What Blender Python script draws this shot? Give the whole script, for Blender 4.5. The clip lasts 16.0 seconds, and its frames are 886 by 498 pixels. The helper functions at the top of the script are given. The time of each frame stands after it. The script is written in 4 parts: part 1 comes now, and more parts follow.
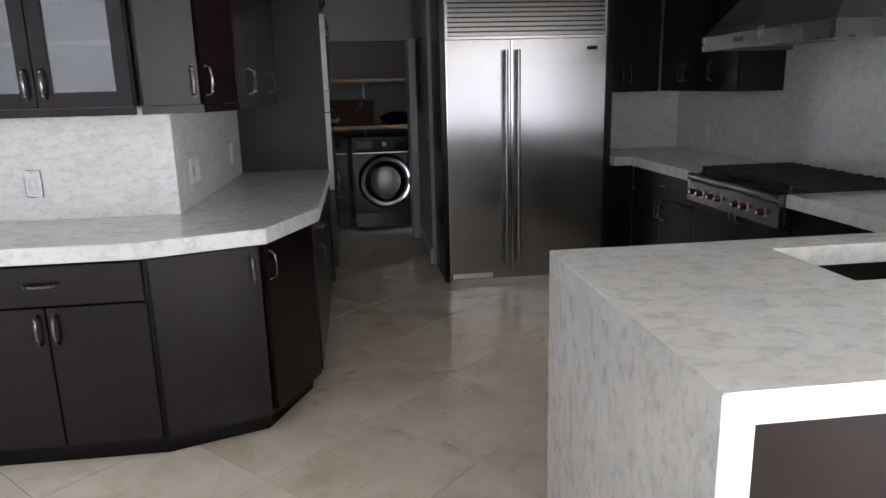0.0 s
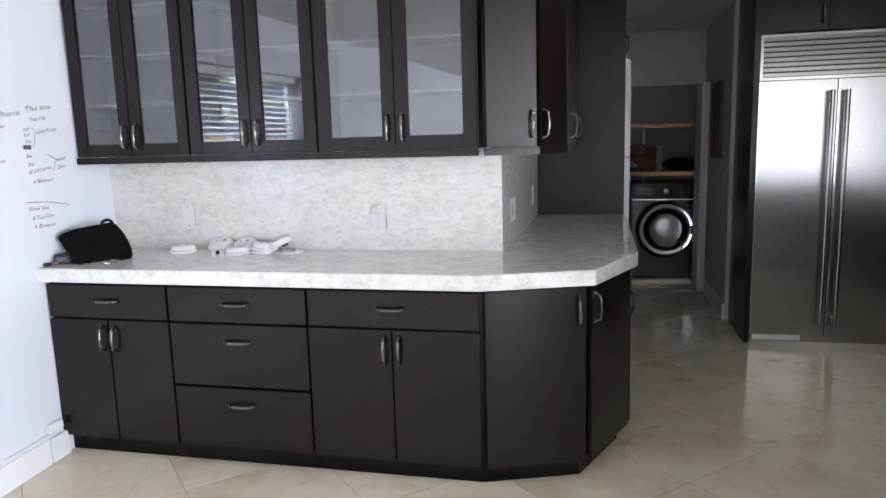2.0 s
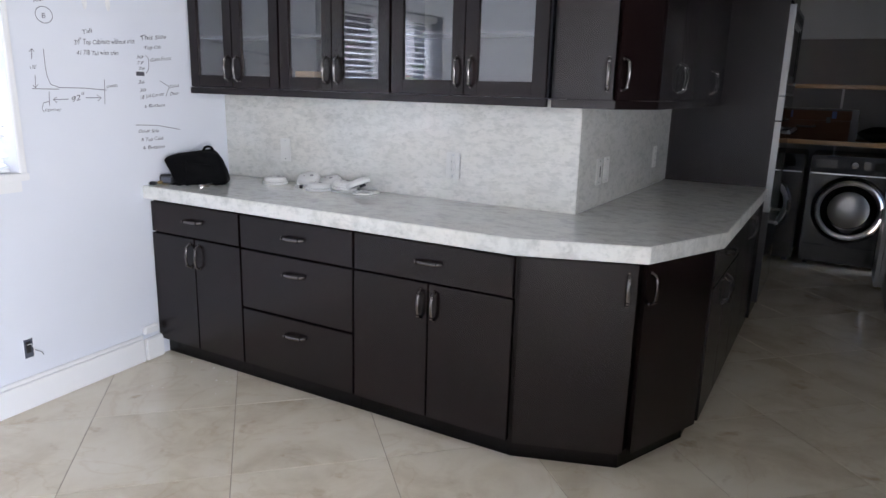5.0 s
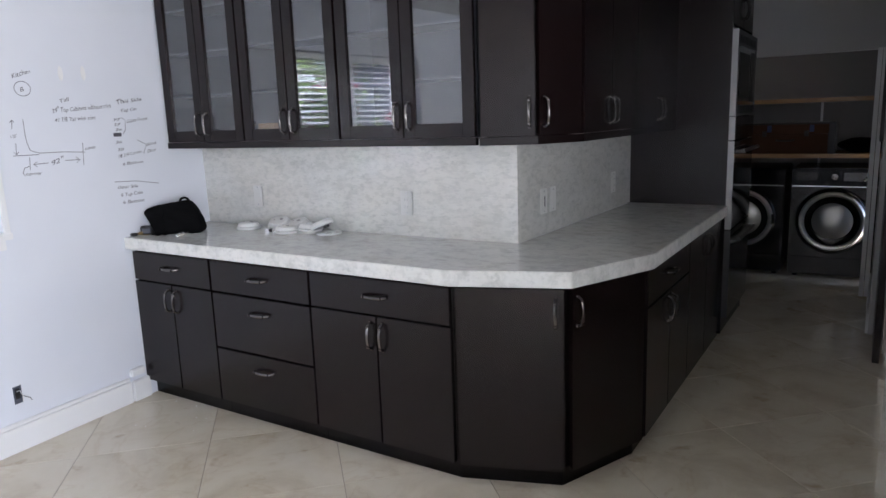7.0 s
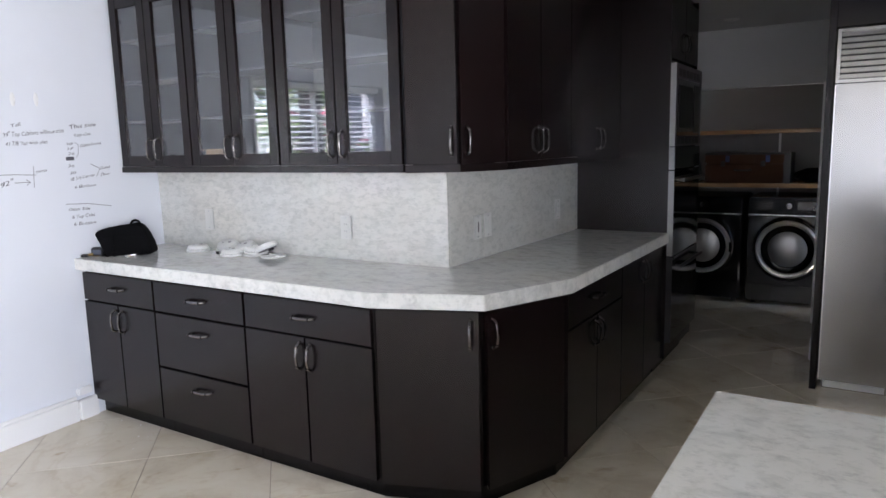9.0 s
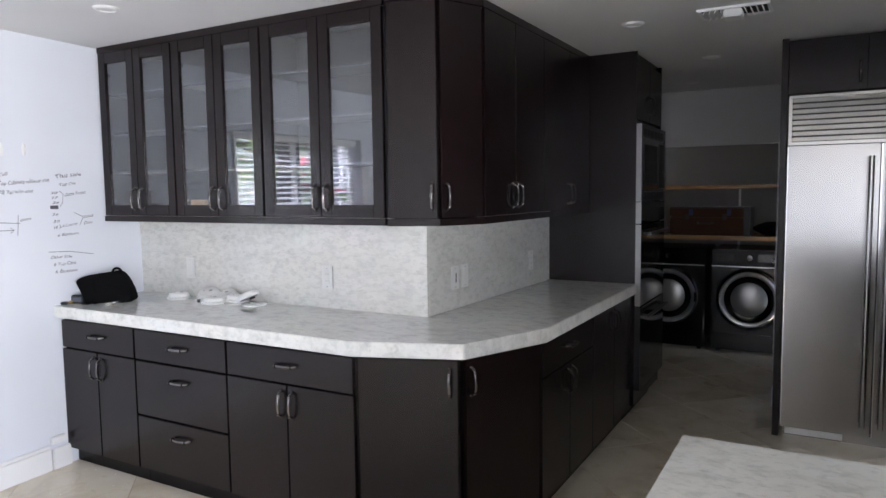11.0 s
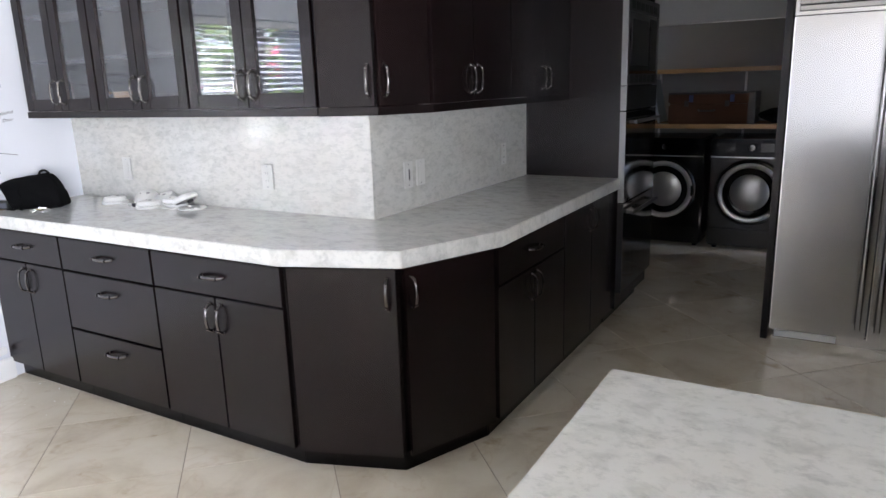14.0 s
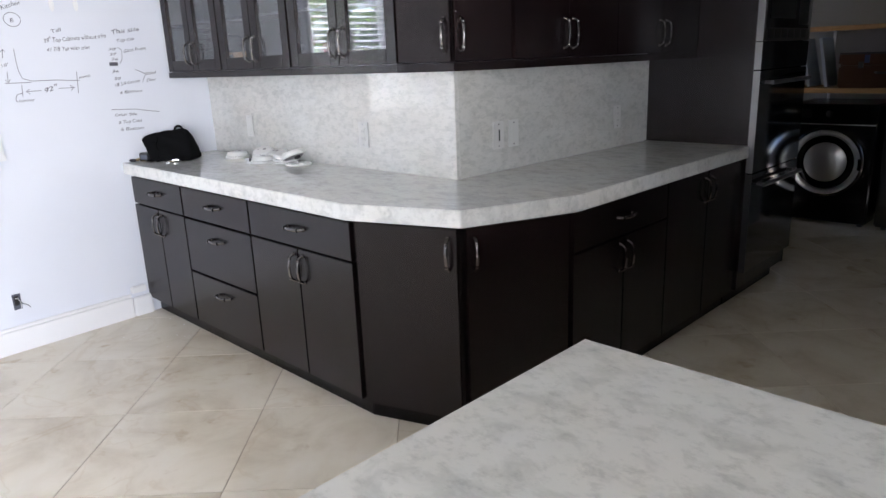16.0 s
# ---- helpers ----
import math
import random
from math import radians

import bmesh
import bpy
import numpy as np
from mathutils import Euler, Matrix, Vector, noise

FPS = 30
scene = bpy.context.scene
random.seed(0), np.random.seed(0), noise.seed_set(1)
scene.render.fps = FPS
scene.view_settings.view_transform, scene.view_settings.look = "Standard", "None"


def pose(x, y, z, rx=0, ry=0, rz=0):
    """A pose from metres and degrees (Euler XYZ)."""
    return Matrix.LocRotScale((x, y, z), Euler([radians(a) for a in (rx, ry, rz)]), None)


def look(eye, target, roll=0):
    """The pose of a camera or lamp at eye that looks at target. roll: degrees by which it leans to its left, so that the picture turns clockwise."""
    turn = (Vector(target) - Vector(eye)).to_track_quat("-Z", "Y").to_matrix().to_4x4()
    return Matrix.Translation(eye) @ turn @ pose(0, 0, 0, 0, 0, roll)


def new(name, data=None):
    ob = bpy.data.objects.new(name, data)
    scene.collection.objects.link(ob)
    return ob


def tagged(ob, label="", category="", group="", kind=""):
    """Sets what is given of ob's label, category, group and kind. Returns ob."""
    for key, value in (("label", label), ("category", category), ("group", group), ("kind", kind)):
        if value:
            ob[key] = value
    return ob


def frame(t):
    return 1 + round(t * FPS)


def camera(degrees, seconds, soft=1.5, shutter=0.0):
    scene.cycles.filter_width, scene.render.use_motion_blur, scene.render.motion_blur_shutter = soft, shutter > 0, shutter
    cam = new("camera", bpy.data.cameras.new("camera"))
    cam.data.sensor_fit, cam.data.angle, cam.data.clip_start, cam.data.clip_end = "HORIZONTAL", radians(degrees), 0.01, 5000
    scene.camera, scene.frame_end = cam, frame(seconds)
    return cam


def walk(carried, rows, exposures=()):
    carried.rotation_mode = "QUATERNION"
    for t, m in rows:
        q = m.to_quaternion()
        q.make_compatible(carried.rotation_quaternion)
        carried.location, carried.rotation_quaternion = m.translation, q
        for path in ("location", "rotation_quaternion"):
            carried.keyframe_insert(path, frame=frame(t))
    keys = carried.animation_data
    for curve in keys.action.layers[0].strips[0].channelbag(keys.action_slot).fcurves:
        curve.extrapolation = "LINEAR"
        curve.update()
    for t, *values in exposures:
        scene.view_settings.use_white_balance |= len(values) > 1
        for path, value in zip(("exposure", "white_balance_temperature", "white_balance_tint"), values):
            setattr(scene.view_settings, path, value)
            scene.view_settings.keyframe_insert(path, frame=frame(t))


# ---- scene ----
cam = camera(65.8, 16.0)
PATH = [
    (0, (0.121, 0.085, 1.454), (0.348, 2.018, 0.993), -1.5),
    (0.5, (0.004, 0.106, 1.479), (0.076, 2.056, 1.038), -1.8),
    (1, (-0.077, 0.102, 1.468), (-0.177, 2.067, 1.104), -2.2),
    (1.5, (-0.18, 0.093, 1.495), (-0.445, 2.047, 1.158), -2.1),
    (2, (-0.259, 0.102, 1.44), (-0.705, 2.026, 1.13), -1.6),
    (2.5, (-0.296, 0.099, 1.423), (-0.915, 1.976, 1.116), -1.3),
    (3, (-0.304, 0.09, 1.419), (-1.014, 1.934, 1.102), -0.7),
    (3.5, (-0.188, 0.119, 1.427), (-0.949, 1.932, 1.059), -1.0),
    (6, (0.493, 0.625, 1.455), (-0.626, 2.223, 1.019), 0.5),
    (6.5, (0.591, 0.581, 1.48), (-0.575, 2.159, 1.093), -1.3),
    (7, (0.653, 0.522, 1.489), (-0.399, 2.182, 1.116), -2.0),
    (7.5, (0.708, 0.53, 1.487), (-0.275, 2.229, 1.102), -2.6),
    (8, (0.827, 0.596, 1.498), (-0.172, 2.292, 1.141), -2.3),
    (8.5, (0.941, 0.618, 1.486), (-0.109, 2.287, 1.153), -1.6),
    (11, (0.992, 0.472, 1.527), (0.011, 2.207, 1.36), -0.7),
    (11.5, (0.997, 0.478, 1.519), (0.069, 2.242, 1.35), -0.2),
    (12, (0.975, 0.493, 1.499), (0.164, 2.305, 1.256), -0.3),
    (12.5, (0.969, 0.507, 1.485), (0.204, 2.327, 1.163), -0.9),
    (13, (1.002, 0.625, 1.48), (0.193, 2.412, 1.091), -1.4),
    (13.5, (1.038, 0.737, 1.463), (0.113, 2.458, 1.034), -1.7),
    (14, (1.052, 0.925, 1.478), (0.061, 2.6, 1.014), -1.8),
    (14.5, (1.104, 1.061, 1.494), (0.057, 2.699, 1.024), -1.4),
    (15, (1.259, 1.159, 1.489), (0.008, 2.664, 1.078), -1.5),
    (15.3, (1.296, 1.174, 1.458), (-0.025, 2.619, 1.049), -1.6),
    (15.5, (1.314, 1.205, 1.437), (-0.037, 2.614, 1.001), -1.7),
    (16, (1.31, 1.188, 1.417), (-0.05, 2.554, 0.885), -2.3),
]
EXPOSURES = [(0, 3.52, 6450, 24), (0.5, 3.66, 6450, 24), (1.2, 3.8, 6400, 24), (2, 3.83, 6300, 24), (2.7, 3.6, 6270, 24), (3.5, 3.42, 6250, 24), (6, 3.28, 6250, 24), (7, 3.2, 6250, 24), (8, 3.5, 6300, 24), (8.5, 3.55, 6300, 24), (11, 3.6, 6330, 24), (13, 3.93, 6400, 24), (15, 3.9, 6350, 24), (16, 3.65, 6350, 24)]
walk(cam, [(t, look(eye, target, roll)) for t, eye, target, roll in PATH], EXPOSURES)


# ---- light ----
world = bpy.data.worlds.new("daylight")
scene.world = world
world.use_nodes = True
wn, wl = world.node_tree.nodes, world.node_tree.links
sky = wn.new("ShaderNodeTexSky")
sky.sky_type, sky.sun_disc = "NISHITA", False
sky.sun_elevation, sky.sun_rotation = radians(58), radians(25)
wn["Background"].inputs[1].default_value = 0.12
wl.new(sky.outputs[0], wn["Background"].inputs[0])

sun = new("sun", bpy.data.lights.new("sun", "SUN"))
sun.data.energy, sun.data.angle, sun.data.color = 5.0, radians(0.5), (1.0, 0.95, 0.88)
sun.matrix_world = look((2.0, 4.0, 8.0), (0.0, 0.0, 0.0))


def fill_lamp(eye, target, wide, high, watts, color):
    lamp = new("daylight_fill", bpy.data.lights.new("daylight_fill", "AREA"))
    lamp.data.shape, lamp.data.size, lamp.data.size_y = "RECTANGLE", wide, high
    lamp.data.energy, lamp.data.color = watts, color
    lamp.matrix_world = look(eye, target)
    return lamp


# added lamp in an assumed opening of the unseen east wall
fill_lamp((6.60, -2.65, 1.12), (0.0, -2.65, 1.12), 5.8, 2.1, 68, (0.847, 0.938, 0.975))
# added lamp outside, above the left window, to strengthen its daylight on the floor
fill_lamp((-3.60, 1.10, 2.95), (-2.2, 1.50, 0.7), 1.5, 0.9, 34, (0.83, 0.92, 1.0))


# ---- materials ----
def material(name, color, rough=0.5, metal=0.0, spec=0.5):
    m = bpy.data.materials.new(name)
    m.use_nodes = True
    b = m.node_tree.nodes["Principled BSDF"]
    b.inputs["Base Color"].default_value = (*color, 1)
    b.inputs["Roughness"].default_value = rough
    b.inputs["Metallic"].default_value = metal
    b.inputs["Specular IOR Level"].default_value = spec
    return m


def coords(m, scale, offset_random=False):
    n, l = m.node_tree.nodes, m.node_tree.links
    tc, mp = n.new("ShaderNodeTexCoord"), n.new("ShaderNodeMapping")
    mp.inputs["Scale"].default_value = scale
    l.new(tc.outputs["Object"], mp.inputs["Vector"])
    if offset_random:
        info, mul = n.new("ShaderNodeObjectInfo"), n.new("ShaderNodeVectorMath")
        mul.operation = "SCALE"
        mul.inputs[0].default_value = (37.0, 53.0, 11.0)
        l.new(info.outputs["Random"], mul.inputs["Scale"])
        l.new(mul.outputs[0], mp.inputs["Location"])
    return mp.outputs[0]


def noise_ramp(m, vector, scale, stops, detail=4.0, rough=0.55, distort=0.0):
    n, l = m.node_tree.nodes, m.node_tree.links
    tex, ramp = n.new("ShaderNodeTexNoise"), n.new("ShaderNodeValToRGB")
    tex.inputs["Scale"].default_value = scale
    tex.inputs["Detail"].default_value = detail
    tex.inputs["Roughness"].default_value = rough
    tex.inputs["Distortion"].default_value = distort
    l.new(vector, tex.inputs["Vector"])
    l.new(tex.outputs["Fac"], ramp.inputs["Fac"])
    els = ramp.color_ramp.elements
    while len(els) < len(stops):
        els.new(0.5)
    for e, (pos, c) in zip(els, stops):
        e.position, e.color = pos, (*c, 1) if len(c) == 3 else c
    return ramp.outputs["Color"], tex.outputs["Fac"]


def mixed(m, kind, fac, a, b):
    n, l = m.node_tree.nodes, m.node_tree.links
    mix = n.new("ShaderNodeMix")
    mix.data_type, mix.blend_type = "RGBA", kind
    mix.inputs[0].default_value = fac
    l.new(a, mix.inputs[6])
    l.new(b, mix.inputs[7])
    return mix.outputs[2]


def base(m, socket):
    m.node_tree.links.new(socket, m.node_tree.nodes["Principled BSDF"].inputs["Base Color"])


def bump(m, height, strength, distance=0.002):
    n, l = m.node_tree.nodes, m.node_tree.links
    b = n.new("ShaderNodeBump")
    b.inputs["Strength"].default_value, b.inputs["Distance"].default_value = strength, distance
    l.new(height, b.inputs["Height"])
    l.new(b.outputs[0], n["Principled BSDF"].inputs["Normal"])


def rough_from(m, height, low, high):
    n, l = m.node_tree.nodes, m.node_tree.links
    r = n.new("ShaderNodeMapRange")
    r.inputs["From Min"].default_value, r.inputs["From Max"].default_value = 0.3, 0.7
    r.inputs["To Min"].default_value, r.inputs["To Max"].default_value = low, high
    l.new(height, r.inputs["Value"])
    l.new(r.outputs[0], n["Principled BSDF"].inputs["Roughness"])


def make_wood(name, dark, light, stretch, rough=0.27, gloss=0.30):
    m = material(name, dark, rough, 0.0, gloss)
    v = coords(m, stretch, True)
    grain, fac = noise_ramp(m, v, 9.0, [(0.25, dark), (0.78, light)], 3.0, 0.5, 0.3)
    cloud, fac2 = noise_ramp(m, coords(m, (1, 1, 1), True), 4.5, [(0.25, (0.82, 0.82, 0.84)), (0.52, (0.97, 0.95, 0.95)), (0.85, (1.25, 1.12, 1.05))], 1.0, 0.4)
    base(m, mixed(m, "MULTIPLY", 1.0, grain, cloud))
    bump(m, fac, 0.06, 0.001)
    return m


def make_stone(name, stretch, streak, tilt=(0, 0, 0), deep=0.75, tone=1.0):
    m = material(name, (0.62, 0.62, 0.6), 0.1)
    v = coords(m, stretch)
    v.node.inputs["Rotation"].default_value = [radians(a) for a in tilt]
    body, f0 = noise_ramp(m, v, 4.0, [(0.35, tuple(tone * c for c in (0.62, 0.615, 0.59))), (0.65, tuple(tone * c for c in (0.675, 0.67, 0.645)))], 5.0, 0.6, 0.3)
    fleck, f1 = noise_ramp(m, v, streak, [(0.29, (deep, deep + 0.01, deep + 0.01)), (0.41, (0.875, 0.882, 0.88)), (0.52, (1, 1, 1))], 4.5, 0.64, 0.35)
    fine, f3 = noise_ramp(m, v, streak * 2.7, [(0.33, (0.84, 0.845, 0.845)), (0.48, (1, 1, 1))], 4.0, 0.7)
    warm, f2 = noise_ramp(m, coords(m, (1, 1, 1)), 2.2, [(0.4, (0.97, 0.985, 0.98)), (0.7, (1.0, 0.985, 0.95))], 3.0)
    stone = mixed(m, "MULTIPLY", 1.0, mixed(m, "MULTIPLY", 1.0, body, fleck), fine)
    base(m, mixed(m, "MULTIPLY", 1.0, stone, warm))
    m.node_tree.nodes["Principled BSDF"].inputs["IOR"].default_value = 1.62
    rough_from(m, f0, 0.03, 0.07)
    return m


def make_tile():
    m = material("cream_stone_tile", (0.5, 0.44, 0.36), 0.2)
    v = coords(m, (1, 1, 1), True)
    body, f0 = noise_ramp(m, v, 2.6, [(0.3, (0.60, 0.515, 0.385)), (0.5, (0.74, 0.665, 0.53)), (0.72, (0.80, 0.74, 0.62))], 6.0, 0.6, 0.5)
    vein, f1 = noise_ramp(m, v, 1.7, [(0.0, (1, 1, 1)), (0.485, (1, 1, 1)), (0.5, (0.80, 0.70, 0.58)), (0.515, (1, 1, 1))], 5.0, 0.55, 0.8)
    spot, f2 = noise_ramp(m, v, 6.0, [(0.24, (0.62, 0.50, 0.38)), (0.36, (1, 1, 1))], 4.0, 0.5, 0.2)
    base(m, mixed(m, "MULTIPLY", 0.8, mixed(m, "MULTIPLY", 0.28, body, vein), spot))
    m.node_tree.nodes["Principled BSDF"].inputs["IOR"].default_value = 1.55
    rough_from(m, f0, 0.09, 0.18)
    bump(m, f2, 0.03, 0.001)
    return m


def make_paint(name, color, rough=0.55):
    m = material(name, color, rough)
    v = coords(m, (1, 1, 1))
    c, f = noise_ramp(m, v, 1.3, [(0.3, tuple(x * 0.95 for x in color)), (0.7, color)], 3.0)
    base(m, c)
    _, g = noise_ramp(m, v, 160.0, [(0.3, (0, 0, 0)), (0.7, (1, 1, 1))], 2.0)
    bump(m, g, 0.05, 0.001)
    return m


def make_steel(name, color, rough, stretch, low=0.03, brushed=False):
    m = material(name, color, rough, 1.0)
    v = coords(m, stretch)
    c, f = noise_ramp(m, v, 6.0, [(0.3, tuple(x * 0.975 for x in color)), (0.7, color)], 4.0)
    base(m, c)
    smudge, g = noise_ramp(m, coords(m, (1, 1, 1)), 2.3, [(0.3, (0, 0, 0)), (0.7, (1, 1, 1))], 4.0)
    rough_from(m, g, rough - low, rough + low)
    if brushed:
        n, l = m.node_tree.nodes, m.node_tree.links
        t = n.new("ShaderNodeTangent")
        t.direction_type, t.axis = "RADIAL", "X"
        l.new(t.outputs[0], n["Principled BSDF"].inputs["Tangent"])
        n["Principled BSDF"].inputs["Anisotropic"].default_value = 0.8
        n["Principled BSDF"].inputs["Anisotropic Rotation"].default_value = 0.25
    return m


ESPRESSO = make_wood("espresso_wood", (0.0078, 0.0042, 0.0045), (0.0106, 0.0056, 0.0056), (6, 6, 0.7))
ESPRESSO_FLAT = make_wood("espresso_wood_across", (0.0078, 0.0042, 0.0045), (0.0106, 0.0056, 0.0056), (0.7, 6, 6))
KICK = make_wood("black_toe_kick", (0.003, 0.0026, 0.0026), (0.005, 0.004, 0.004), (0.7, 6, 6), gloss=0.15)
STONE_BACK = make_stone("pale_quartzite_upright", (0.9, 1.0, 2.0), 18.0, (0, 14, 0), 0.84, 1.05)
STONE_SIDE = make_stone("pale_quartzite_return", (1.0, 0.9, 2.0), 18.0, (-16, 0, 0), 0.82, 1.05)
STONE_TOP = make_stone("pale_quartzite_top", (0.95, 1.35, 1.2), 14.0, (0, 0, 12), 0.77, 1.09)
STONE_FALL = make_stone("pale_quartzite_waterfall", (1.0, 1.5, 0.95), 16.0, (10, 0, 0), 0.75, 1.06)
TILE = make_tile()
GROUT = make_paint("tan_grout", (0.40, 0.33, 0.25), 0.8)
WALL = make_paint("cool_white_paint", (0.74, 0.765, 0.82))
# closet walls: the shade inside the closet is put into this darker colour
CLOSET = make_paint("closet_shade_paint", (0.21, 0.205, 0.20))
HALL = make_paint("grey_white_paint", (0.54, 0.54, 0.53))
# dark tone for largely hidden walls, picked to keep bounced light low
ROOM = make_paint("low_bounce_paint", (0.22, 0.205, 0.20))
TRIM = make_paint("white_trim_paint", (0.82, 0.82, 0.82), 0.35)
CEIL = make_paint("ceiling_paint", (0.74, 0.74, 0.74), 0.7)
STEEL = make_steel("brushed_steel", (0.42, 0.413, 0.405), 0.225, (10, 10, 0.15), 0.01, True)
# darker copy of the steel, with shade put into its colour
STEEL_SHADED = make_steel("shadowed_steel", (0.20, 0.20, 0.20), 0.28, (0.5, 40, 40))
STEEL_MICRO = make_steel("dark_brushed_steel", (0.10, 0.10, 0.10), 0.3, (0.5, 40, 40))
DRUM = make_steel("drum_glass", (0.46, 0.46, 0.46), 0.34, (7, 7, 2))
SATIN = material("satin_chrome", (0.88, 0.88, 0.89), 0.3, 1.0)
STRIP = make_steel("edge_strip_steel", (0.26, 0.26, 0.26), 0.38, (3, 3, 3))
CHROME = material("chrome", (0.75, 0.75, 0.76), 0.12, 1.0)
PEWTER = make_steel("pewter", (0.14, 0.132, 0.128), 0.2, (3, 3, 3))
BLACK = material("black_plastic", (0.012, 0.012, 0.013), 0.4)
IRON = make_paint("cast_iron", (0.012, 0.012, 0.012), 0.6)
GLOSS = material("black_glass", (0.004, 0.004, 0.005), 0.06)
ENAMEL = make_steel("dark_panel_enamel", (0.016, 0.016, 0.017), 0.25, (3, 3, 3))
GRAPHITE = make_steel("graphite_steel", (0.042, 0.041, 0.040), 0.24, (3, 3, 3))
WHITE_PLASTIC = make_paint("white_plastic", (0.78, 0.78, 0.76), 0.35)
PLATE = make_paint("plate_plastic", (0.66, 0.66, 0.635), 0.3)
RED = material("red_knob", (0.070, 0.005, 0.008), 0.2)
PINE = make_wood("pine_shelf", (0.30, 0.17, 0.08), (0.42, 0.26, 0.13), (0.7, 8, 8))
LEATHER = make_paint("brown_leather", (0.050, 0.020, 0.010), 0.7)
LEATHER.node_tree.nodes["Principled BSDF"].inputs["Specular IOR Level"].default_value = 0.15
FABRIC = make_paint("black_fabric", (0.004, 0.004, 0.0045), 0.95)
FABRIC.node_tree.nodes["Principled BSDF"].inputs["Specular IOR Level"].default_value = 0.1
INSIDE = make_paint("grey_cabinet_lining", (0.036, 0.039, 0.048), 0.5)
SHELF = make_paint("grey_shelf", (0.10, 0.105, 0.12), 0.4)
INK = material("marker_ink", (0.085, 0.085, 0.10), 0.6)
CARD = make_paint("tan_cardboard", (0.50, 0.31, 0.16), 0.8)
BOARD = make_paint("blue_grey_board", (0.30, 0.33, 0.37), 0.5)
CORK = make_paint("brown_board", (0.22, 0.11, 0.05), 0.7)
BLOSSOM = make_paint("pink_blossom", (0.62, 0.10, 0.17), 0.6)
BLUE = material("blue_tag", (0.016, 0.035, 0.12), 0.5)
SLOT = material("grey_slot", (0.32, 0.32, 0.32), 0.5)
LEAF = make_paint("leaf", (0.10, 0.17, 0.035), 0.45)
SOIL = make_paint("garden_ground", (0.16, 0.17, 0.09), 0.9)
# dark blue-grey; on the outdoor panels this colour carries the shade
SLATE = make_paint("dim_blue_grey", (0.09, 0.10, 0.13), 0.6)
STUCCO = make_paint("white_stucco", (0.75, 0.76, 0.78), 0.8)
GOLD = material("brass", (0.5, 0.34, 0.13), 0.25, 1.0)

GLASS = bpy.data.materials.new("clear_glass")
GLASS.use_nodes = True
gn, gl = GLASS.node_tree.nodes, GLASS.node_tree.links
gn.clear()
g_out, g_mix, g_clear, g_gloss, g_face, g_pow, g_fac = (gn.new(k) for k in ("ShaderNodeOutputMaterial", "ShaderNodeMixShader", "ShaderNodeBsdfTransparent", "ShaderNodeBsdfGlossy", "ShaderNodeLayerWeight", "ShaderNodeMath", "ShaderNodeMath"))
g_face.inputs["Blend"].default_value = 0.5
g_pow.operation, g_pow.inputs[1].default_value = "POWER", 5.0
g_fac.operation, g_fac.inputs[1].default_value, g_fac.inputs[2].default_value = "MULTIPLY_ADD", 0.88, 0.115
g_clear.inputs[0].default_value = (0.90, 0.92, 0.93, 1)
g_gloss.inputs["Roughness"].default_value = 0.005
gl.new(g_face.outputs["Facing"], g_pow.inputs[0])
gl.new(g_pow.outputs[0], g_fac.inputs[0])
gl.new(g_fac.outputs[0], g_mix.inputs[0])
gl.new(g_clear.outputs[0], g_mix.inputs[1])
gl.new(g_gloss.outputs[0], g_mix.inputs[2])
gl.new(g_mix.outputs[0], g_out.inputs[0])


# ---- mesh helpers ----
def box(bm, x0, x1, y0, y1, z0, z1):
    v = [bm.verts.new((x, y, z)) for x in (x0, x1) for y in (y0, y1) for z in (z0, z1)]
    for f in ((0, 1, 3, 2), (4, 6, 7, 5), (0, 4, 5, 1), (2, 3, 7, 6), (0, 2, 6, 4), (1, 5, 7, 3)):
        bm.faces.new([v[i] for i in f])
    return bm


def boxes(*rows):
    bm = bmesh.new()
    for r in rows:
        box(bm, *r)
    return bm


def prism(outline, z0, z1, bm=None):
    bm = bm or bmesh.new()
    low, high = [bm.verts.new((x, y, z0)) for x, y in outline], [bm.verts.new((x, y, z1)) for x, y in outline]
    bm.faces.new(list(reversed(low)))
    bm.faces.new(high)
    for i in range(len(outline)):
        j = (i + 1) % len(outline)
        bm.faces.new((low[i], low[j], high[j], high[i]))
    return bm


def cylinder(radius, length, m=None, segments=24, top=None, bm=None):
    bm = bm or bmesh.new()
    bmesh.ops.create_cone(bm, cap_ends=True, segments=segments, radius1=radius, radius2=radius if top is None else top, depth=length, matrix=m or Matrix())
    return bm


def lathe(profile, segments=40, m=None, bm=None):
    """Turns (radius, height) pairs round z."""
    bm = bm or bmesh.new()
    m = m or Matrix()
    rings = []
    for r, z in profile:
        if r < 1e-5:
            rings.append([bm.verts.new(m @ Vector((0, 0, z)))])
        else:
            rings.append([bm.verts.new(m @ Vector((r * math.cos(2 * math.pi * k / segments), r * math.sin(2 * math.pi * k / segments), z))) for k in range(segments)])
    for a, b in zip(rings, rings[1:]):
        for k in range(segments):
            j = (k + 1) % segments
            if len(a) == 1 and len(b) > 1:
                bm.faces.new((a[0], b[k], b[j]))
            elif len(b) == 1 and len(a) > 1:
                bm.faces.new((a[k], a[j], b[0]))
            elif len(a) > 1:
                bm.faces.new((a[k], a[j], b[j], b[k]))
    bmesh.ops.recalc_face_normals(bm, faces=bm.faces[:])
    return bm


